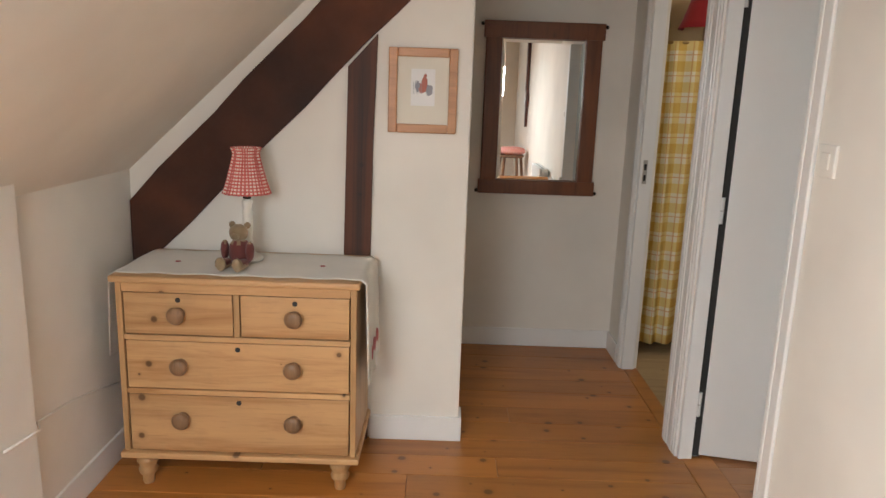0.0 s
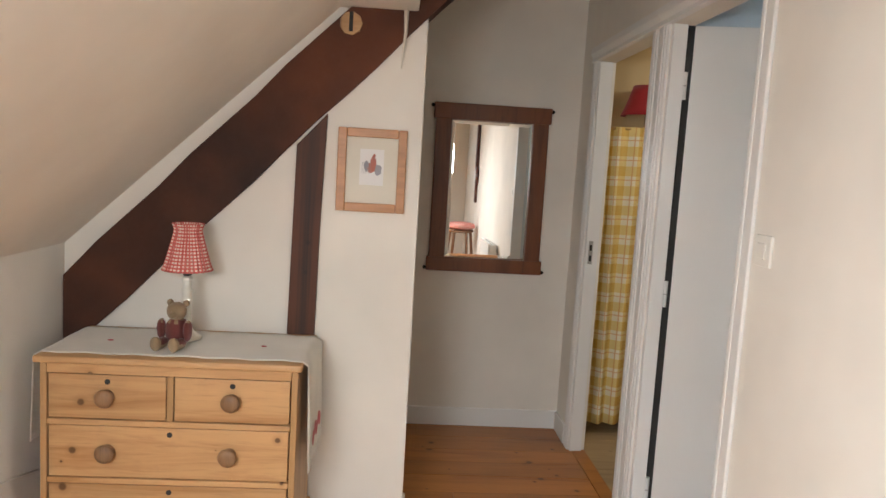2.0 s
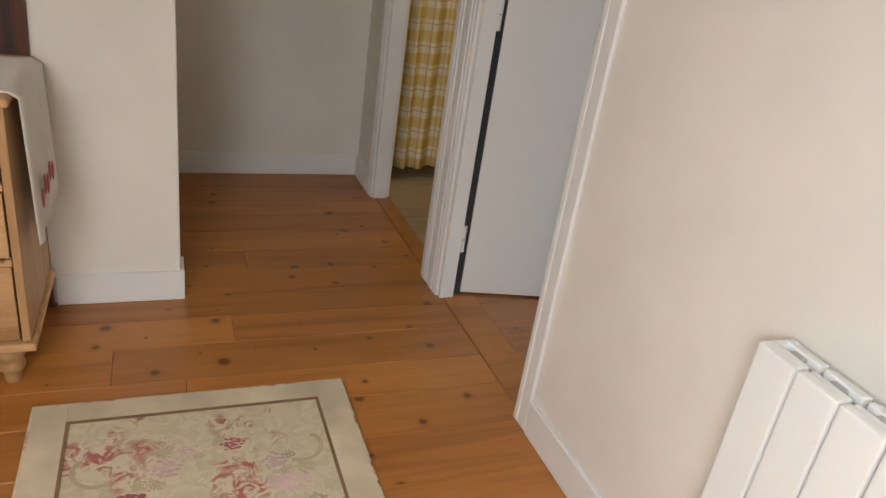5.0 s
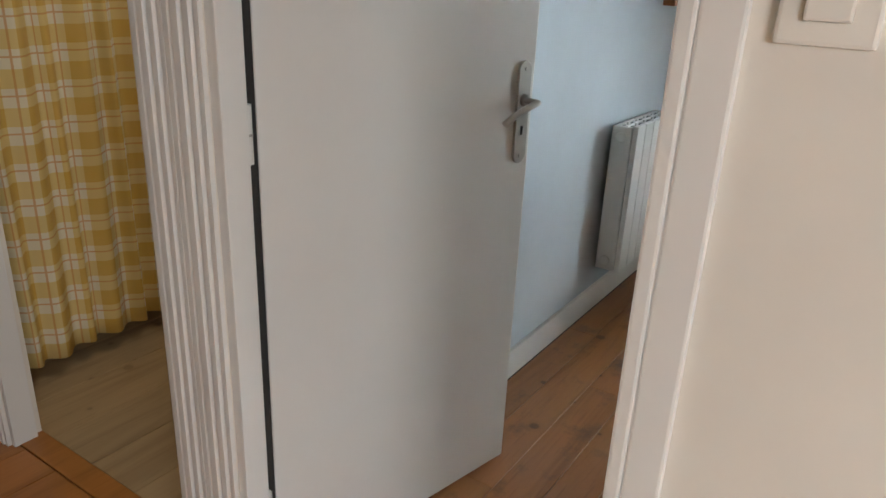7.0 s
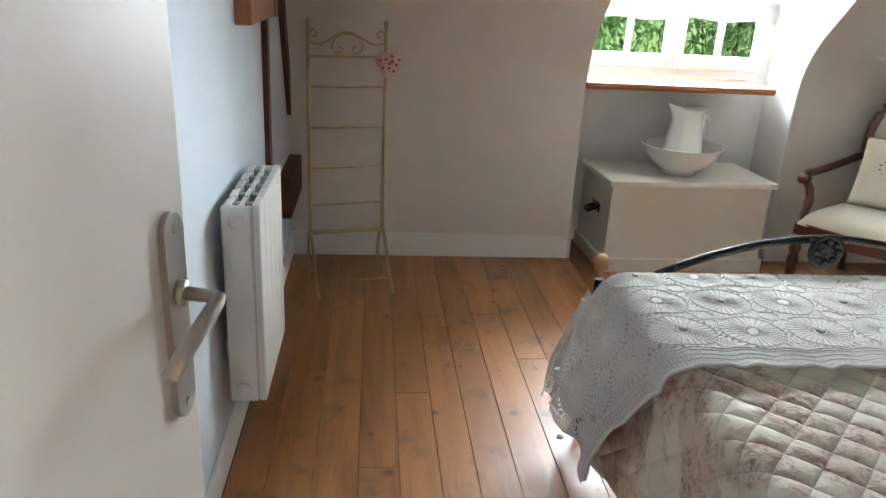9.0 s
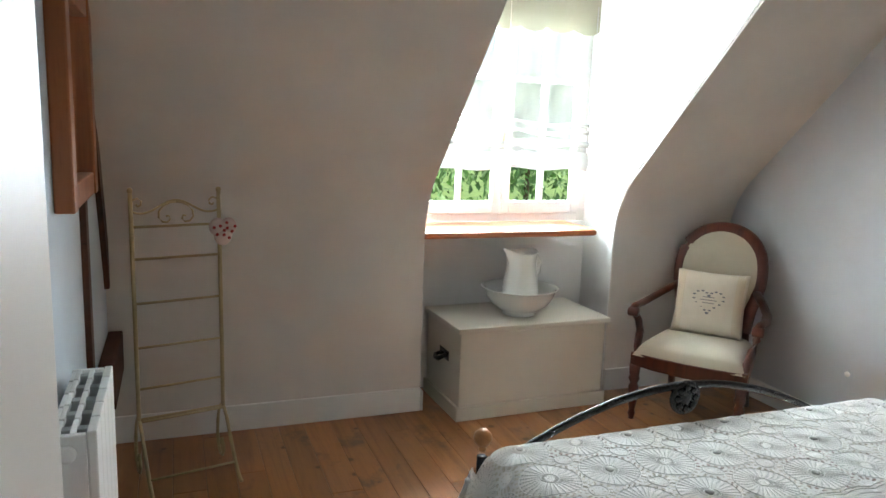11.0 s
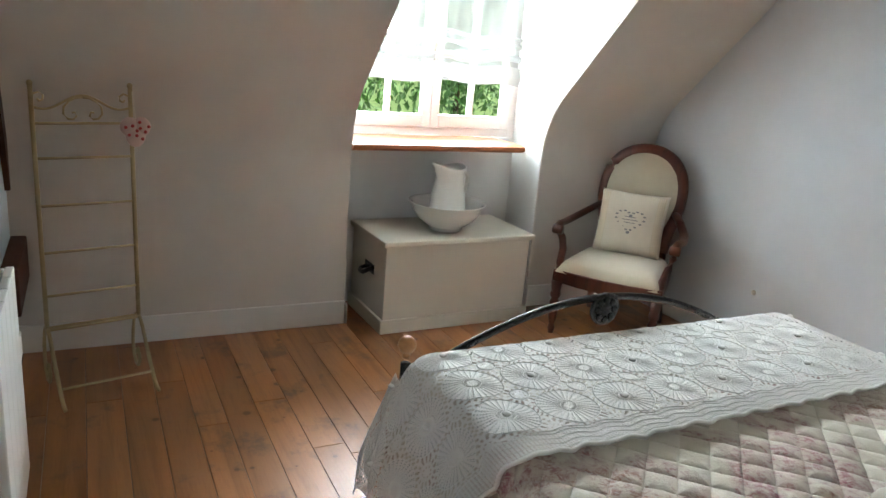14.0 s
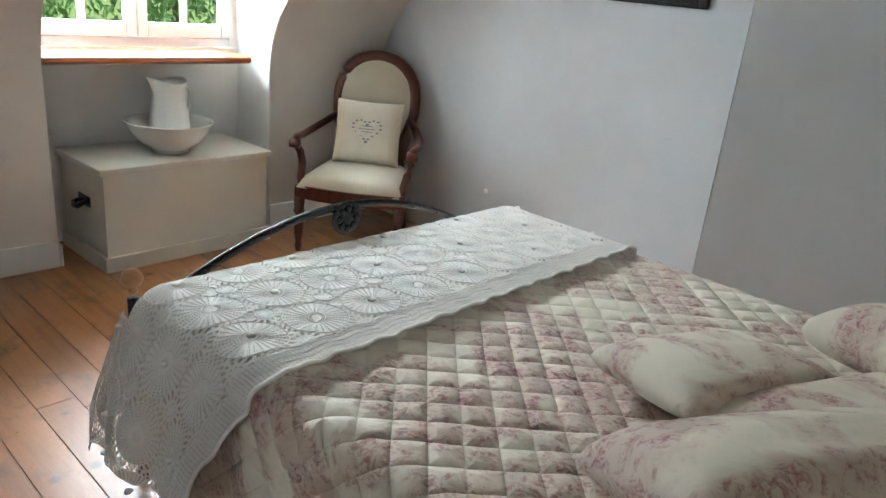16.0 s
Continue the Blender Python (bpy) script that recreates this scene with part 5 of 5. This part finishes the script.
part("handle", tube([(0.01, -0.076, 0.27), (0.01, -0.12, 0.275), (0.01, -0.142, 0.24), (0.01, -0.135, 0.18), (0.01, -0.10, 0.12), (0.01, -0.09, 0.11)], 0.011, 10), M_CHINA, jug, "", True)

# ---- valet / towel rack ----
def rack():
    r = thing("towel_rack", (4.36, 2.68, 0), 103, "cream-gilt iron towel ladder with scrolled top and curved feet", "towel rack")
    w = 0.335
    for s in (-1, 1):
        x = s * w / 2
        part("upright", tube([(x, 0.01, 0.24), (x, 0.005, 0.7), (x, -0.005, 1.155)], 0.0085, 10), M_RACK, r, "", True)
        part("finial", blob((x, -0.006, 1.162), (0.011, 0.011, 0.012), 10, 8), M_RACK, r, "", True)
        front = [(0.0, 0.243), (0.028, 0.238), (0.06, 0.21), (0.10, 0.15), (0.15, 0.085), (0.20, 0.032), (0.228, 0.012), (0.25, 0.009)]
        part("front_leg", tube([(x, y, z) for y, z in front], 0.0075, 10), M_RACK, r, "", True)
        rear = [(0.012, 0.246), (-0.02, 0.240), (-0.05, 0.205), (-0.072, 0.15), (-0.078, 0.09), (-0.066, 0.038), (-0.04, 0.010), (-0.01, 0.012), (0.006, 0.038), (0.004, 0.07), (-0.014, 0.086), (-0.03, 0.074), (-0.026, 0.056)]
        part("rear_leg", tube([(x, y, z) for y, z in rear], 0.007, 10), M_RACK, r, "", True)
        curl = [(0.166, 1.086), (0.170, 1.105), (0.160, 1.126), (0.142, 1.132), (0.128, 1.121), (0.130, 1.106), (0.141, 1.101), (0.147, 1.109)]
        part("scroll", tube([(s * a, -0.004, z) for a, z in curl], 0.0042, 8), M_RACK, r, "", True)
        inner = [(0.0, 1.116), (0.022, 1.114), (0.046, 1.102), (0.064, 1.080), (0.066, 1.056), (0.052, 1.038), (0.033, 1.036), (0.022, 1.048), (0.027, 1.062), (0.038, 1.060)]
        part("scroll", tube([(s * a, -0.004, z) for a, z in inner], 0.0042, 8), M_RACK, r, "", True)
    crest = [(-0.166 + 0.332 * k / 32, -0.004, 1.073 + 0.050 * math.cos(math.pi * (-0.166 + 0.332 * k / 32) / 0.26) ** 2) for k in range(33)]
    part("crest", tube(crest, 0.0045, 8), M_RACK, r, "", True)
    for z in (1.022, 0.896, 0.720, 0.541, 0.372, 0.246):
        y = 0.01 - 0.015 * (z - 0.24) / 0.915
        part("rung", tube([(-w / 2, y, z), (w / 2, y, z)], 0.0055, 8), M_RACK, r, "", True)
    part("rung", tube([(-w / 2, 0.022, 0.240), (w / 2, 0.022, 0.240)], 0.0055, 8), M_RACK, r, "", True)
    part("foot_bar", tube([(-w / 2, 0.175, 0.060), (w / 2, 0.175, 0.060)], 0.005, 8), M_RACK, r, "", True)
    return r


rack()
M_HEART = paint("white_red_dotted_clay", (0.62, 0.45, 0.40), 0.6, 0.9, 30, 0.35)
hb = bmesh.new()
for k in (-1, 1):
    blob((0, k * 0.016, 0.012), (0.016, 0.026, 0.028), 12, 8, hb)
blob((0, 0, -0.012), (0.015, 0.028, 0.036), 12, 8, hb)
heart = solid("hanging_heart", hb, M_HEART, "red and white patterned heart hanging on a rack", "ornament", smooth=True, m=pose(4.36, 2.505, 1.0, 0, 0, 13) @ Matrix.Diagonal((1.3, 1.35, 1.3, 1)))
part("ribbon", tube([(0, 0, 0.03), (0.014, 0.0, 0.07), (0.02, 0.0, 0.11)], 0.002, 6), M_WOOLW, heart)
for k in range(10):
    part("dot", blob((-0.0165, 0.036 * math.cos(k * 2.4) * (k / 10) ** 0.5, 0.002 + 0.032 * math.sin(k * 2.4) * (k / 10) ** 0.5), (0.002, 0.005, 0.005), 6, 5), M_REDTH, heart, "red dot")

# ---- armchair ----
def armchair():
    c = thing("armchair", (0, 0, 0), 0, "mahogany spoon-back armchair upholstered in cream ribbed fabric", "armchair")
    c.matrix_basis = pose(4.26, 0.13, 0, 0, 0, 217) @ Matrix.Diagonal((1, 1, 0.955, 1))
    # local: faces -y, width along x
    def back_curve(k, grow):
        a = math.pi * k
        x = -math.cos(a) * (0.232 + grow) * (1 - 0.10 * (1 - math.sin(a)))
        z = 0.70 + (0.30 + grow) * math.sin(a) ** 0.8
        return x, z
    lean = lambda z: 0.20 + (z - 0.42) * 0.20
    loop = [(-0.165, 0.44), (-0.175, 0.55), (-0.195, 0.64)] + [back_curve(k / 24, 0.0) for k in range(25)] + [(0.195, 0.64), (0.175, 0.55), (0.165, 0.44)]
    pts = [(x, lean(z), z) for x, z in loop]
    part("back_frame", tube(pts, 0.034, 14, flat=1.0), M_MAHOG, c, "carved mahogany back frame", True)

    def pad(u, v):
        a = u * 2 * math.pi
        r = v
        x = 0.214 * r * math.cos(a)
        z = 0.745 + (0.245 * r * math.sin(a) if math.sin(a) > 0 else 0.29 * r * math.sin(a))
        x *= 1 - (0.22 * max(0, 0.72 - z) / 0.3)
        return (x, lean(z) - 0.022 - 0.028 * (1 - r ** 3), z)
    part("back_pad", sheet(pad, 40, 10), M_UPHOL, c, "cream ribbed back pad", True)

    def padb(u, v):
        x, y, z = pad(u, v)
        return (x, lean(z) + 0.012, z)
    part("back_cloth", sheet(padb, 40, 6), M_UPHOL, c, "cream back cloth", True)

    def seat(u, v):
        a, b = 2 * u - 1, 2 * v - 1
        w = 0.27 - 0.045 * v
        k = max(0, (1 - a ** 6) * (1 - b ** 6)) ** 0.5
        return (a * w, -0.30 + v * 0.50 - 0.025 * (1 - a * a) * (1 - v), 0.355 + 0.085 * k)
    part("seat", sheet(seat, 30, 26), M_UPHOL, c, "cream ribbed sprung seat", True)
    part("seat_rail", prism([(-0.28, -0.29), (-0.15, -0.325), (0, -0.335), (0.15, -0.325), (0.28, -0.29), (0.235, 0.21), (-0.235, 0.21)], 2, 0.295, 0.368, 0.008), M_MAHOG, c, "shaped mahogany seat rail")
    for s in (-1, 1):
        leg = [(0.016, 0.0), (0.012, 0.004), (0.02, 0.03), (0.014, 0.05), (0.024, 0.1), (0.026, 0.18), (0.018, 0.2), (0.028, 0.22), (0.028, 0.23), (0.024, 0.24), (0.03, 0.30), (0, 0.30)]
        part("front_leg", lathe([(0, 0)] + leg, 16, at=(s * 0.255, -0.285, 0)), M_MAHOG, c, "turned mahogany leg", True)
        part("rear_leg", tube([(s * 0.2, 0.27, 0.0), (s * 0.195, 0.22, 0.15), (s * 0.18, 0.195, 0.3), (s * 0.17, 0.205, 0.45)], 0.02, 10), M_MAHOG, c, "swept mahogany leg", True)
        arm = [(s * 0.205, 0.225, 0.665), (s * 0.25, 0.14, 0.63), (s * 0.29, 0.03, 0.60), (s * 0.305, -0.10, 0.59), (s * 0.30, -0.20, 0.60), (s * 0.297, -0.245, 0.592), (s * 0.296, -0.252, 0.57)]
        ar = part("arm", tube(arm, 0.023, 10, flat=0.8), M_MAHOG, c, "scrolled mahogany arm", True)
        part("scroll", lathe([(0, -0.026), (0.022, -0.026), (0.026, -0.02), (0.026, 0.02), (0.022, 0.026), (0, 0.026)], 16), M_MAHOG, ar, "", True, pose(s * 0.296, -0.248, 0.575, 0, 90, 0))
        part("arm_support", tube([(s * 0.296, -0.235, 0.57), (s * 0.285, -0.19, 0.52), (s * 0.272, -0.19, 0.46), (s * 0.262, -0.25, 0.40), (s * 0.258, -0.28, 0.33)], 0.02, 10), M_MAHOG, c, "curved mahogany arm support", True)
    return c


ch = armchair()
CM = ch.matrix_basis
cu = pillow("cushion", (0, 0, 0), (0, 0, 0), 0.36, 0.36, 0.12, "ecru linen cushion with a grey heart wreath print on a chair", M_CUSH)
cu.matrix_basis = CM @ pose(0.0, 0.085, 0.60, 72, 0, 3)
for k in range(22):
    a = 2 * math.pi * k / 22
    hx, hy = 0.068 * math.sin(a) ** 3 * 1.1, 0.012 + 0.0042 * (13 * math.cos(a) - 5 * math.cos(2 * a) - 2 * math.cos(3 * a) - math.cos(4 * a))
    part("printed_leaf", blob((hx, hy, 0.061 - 0.25 * (hx * hx + hy * hy)), (0.009, 0.005, 0.0012), 8, 5), M_GREYTH, cu, "grey printed leaf")
for k, w in enumerate((0.03, 0.042, 0.03)):
    part("printed_line", box(-w, w, 0.028 - 0.016 * k, 0.032 - 0.016 * k, 0.0605, 0.062), M_GREYTH, cu, "grey printed line")
for s in (-1, 1):
    def strip(u, v, s=s):
        b = 2 * v - 1
        a = s * (0.72 + 0.22 * u)
        k = max(0, (1 - a ** 4) * (1 - b ** 4)) ** 0.42
        return (a * 0.18 * (1 - 0.05 * (1 - b * b) * a * a), b * 0.18 * (1 - 0.05 * (1 - a * a) * b * b), 0.06 * k * 1.04 + 0.002)
    part("check_border", sheet(strip, 6, 20, 0, lambda u, v: (u * 0.045, v * 0.38)), M_CHECKC, cu, "cream gingham border", True)

# ---- roman blind ----
bl = thing("roman_blind", (0, 0, 0), 0, "sheer white roman blind with a scalloped cream valance", "blind")


def voile(u, v):
    y = 0.475 + u * (1.50 - 0.475)
    z = 1.235 + v * 0.86
    return (4.955 + 0.006 * math.sin(u * 40 + v * 3) + 0.008 * math.sin(u * 11), y, z + 0.008 * math.sin(u * 17))


vo = part("voile", sheet(voile, 60, 30), M_SHEER, bl, "sheer white voile", True)
vo.visible_shadow = False
for z, h in ((1.225, 0.10), (1.345, 0.035), (1.425, 0.025), (1.47, 0.018)):
    def fold(u, v, z=z, h=h):
        y = 0.475 + u * 1.025
        return (4.945 - 0.012 * math.sin(v * math.pi) + 0.004 * math.sin(u * 33 + z * 9), y, z + v * h + 0.008 * math.sin(u * 17) + 0.006 * math.sin(u * 6 + z * 20))
    part("fold", sheet(fold, 60, 6), M_SHEERB, bl, "folded voile band", True)


def valance(u, v):
    y = 0.455 + u * 1.065
    low = 1.99 - 0.026 * abs(math.sin(u * math.pi * 6.5)) ** 0.6
    return (4.932 + 0.005 * math.sin(u * 25), y, low + v * (2.165 - low))


part("valance", sheet(valance, 120, 6), M_VALANCE, bl, "scalloped cream linen valance", True)
part("head_rail", box(4.938, 4.965, 0.455, 1.52, 2.145, 2.165, 0.003), M_WHITE, bl)
part("cord", tube([(4.93, 1.0, 2.13), (4.928, 1.005, 1.7), (4.93, 1.0, 1.3)], 0.002, 6), M_WOOLW, bl, "thin white cord")
part("cord", tube([(4.925, 0.475, 2.12), (4.925, 0.475, 1.25)], 0.003, 6), M_STEEL, bl, "thin side cord")

# pictures, socket
mp = thing("pine_framed_mirror", (3.70, NY, 1.50), 0, "orange pine framed mirror hanging on the blue wall", "mirror")
for s in (-1, 1):
    part("frame_bar", box(s * 0.27 - 0.035, s * 0.27 + 0.035, -0.05, 0, -0.31, 0.31, 0.006), M_PINEFR, mp)
    part("frame_bar", box(-0.2345, 0.2345, -0.045, 0, s * 0.275 - 0.035, s * 0.275 + 0.035, 0.006), M_PINEFR, mp)
part("mirror_glass", box(-0.235, 0.235, -0.022, -0.012, -0.24, 0.24), M_MIRROR, mp, "mirror glass")
bf = thing("black_picture_frame", (2.985, SY, 1.56), 0, "black framed picture with a pale mount on a grey wall", "picture")
for s in (-1, 1):
    part("frame_bar", box(s * 0.21 - 0.02, s * 0.21 + 0.02, 0, 0.025, -0.2, 0.2, 0.004), M_BLACK, bf)
    part("frame_bar", box(-0.1895, 0.1895, 0, 0.024, s * 0.165 - 0.035, s * 0.165 + 0.035, 0.004), M_BLACK, bf)
part("mount", box(-0.19, 0.19, 0.003, 0.01, -0.13, 0.13), M_MAT, bf, "pale cream mount")
sk = solid("cable_outlet", lathe([(0, 0), (0.014, 0), (0.012, 0.006), (0.006, 0.012), (0, 0.012)], 14), M_SWITCH, "small white cable outlet on a grey wall", "outlet", smooth=True, m=pose(3.79, SY, 0.33, -90, 0, 0))

# ---- garden seen through the window ----
def foliage(name, x, y, w, h, n, seed, label, trunk):
    t = thing(name, (x, y, -3.0), 0, label, "tree")
    r = random.Random(seed)
    part("trunk", tube([(0, 0, 0), (0.1, 0.05, h * 0.3), (-0.05, 0.1, h * 0.6)], trunk, 8, taper=lambda q: 1 - 0.6 * q), M_BARK, t)
    b = bmesh.new()
    for _ in range(n):
        c = Vector((r.gauss(0, 0.35), r.gauss(0, 0.4), r.gauss(0, 0.3)))
        p = Vector((c.x * w, c.y * w, h * 0.62 + c.z * h * 0.6))
        if p.z < 0.1:
            continue
        q = Euler((r.uniform(0, 6), r.uniform(0, 6), r.uniform(0, 6))).to_matrix()
        s = r.uniform(0.08, 0.2)
        b.faces.new([b.verts.new(p + q @ Vector(k) * s) for k in ((-1, 0, 0), (0, -0.5, 0.2), (1, 0, 0), (0, 0.5, 0.2))])
    part("crown", b, M_LEAF, t, "many small green leaves")
    return t


for k, (x, y, w, h) in enumerate(((22, -3.5, 2.6, 6.0), (24, -9, 3.2, 6.5), (23, 3.0, 2.4, 5.2), (26, -15, 3.5, 7), (25, 8.0, 3.0, 6.2))):
    foliage("garden_tree", x, y, w, h, 2600, k + 3, "leafy green garden tree standing on a lawn", 0.16)

# ---- floor boards ----
def boards(floor, mat, x0, x1, y0, y1, width, seed, skip=None):
    r = random.Random(seed)
    cache = {}
    y = y0
    while y < y1 - 0.02:
        w = min(width * r.choice((0.92, 1.0, 1.0, 1.08)), y1 - y)
        x = x0
        first = True
        while x < x1 - 0.01:
            ln = r.choice((0.9, 1.3, 1.7, 2.1)) * (r.uniform(0.3, 0.9) if first else 1)
            ln = round(min(ln, x1 - x), 3)
            if x1 - x - ln < 0.25:
                ln = round(x1 - x, 3)
            first = False
            key = (ln, round(w, 4))
            if key not in cache:
                b = box(0.0008, ln - 0.0008, 0.0009, w - 0.0009, -0.016, 0.0, 0.0012, seg=1)
                cache[key] = mesh_of("board", b, mat)
            if not skip or not skip(x + ln / 2, y + w / 2):
                ob = new("board", cache[key])
                ob.parent = floor
                ob.location = (x, y, r.uniform(-0.0012, 0.0))
            x += ln
        y += w


boards(fh, M_FLOORH, KX - 0.1, FX + 0.015, BY, 4.19, 0.165, 11)
boards(fb, M_FLOORB, WX + 0.058, 4.98, -0.90, 2.97, 0.118, 12, lambda x, y: x > 2.7 and y < SY - 0.1)
boards(fw, M_FLOORW, WX + 0.002, 2.58, 3.07, 4.34, 0.19, 13)
solid("threshold_1", box(FX + 0.017, WX + 0.056, 2.19, 2.95, -0.016, 0.002, 0.002), M_FLOORH, "brown wooden door threshold strip", "threshold", "structure")
solid("threshold_2", box(FX + 0.017, WX + 0.001, 3.05, 3.884, -0.016, 0.002, 0.002), M_FLOORH, "brown wooden door threshold strip", "threshold", "structure")
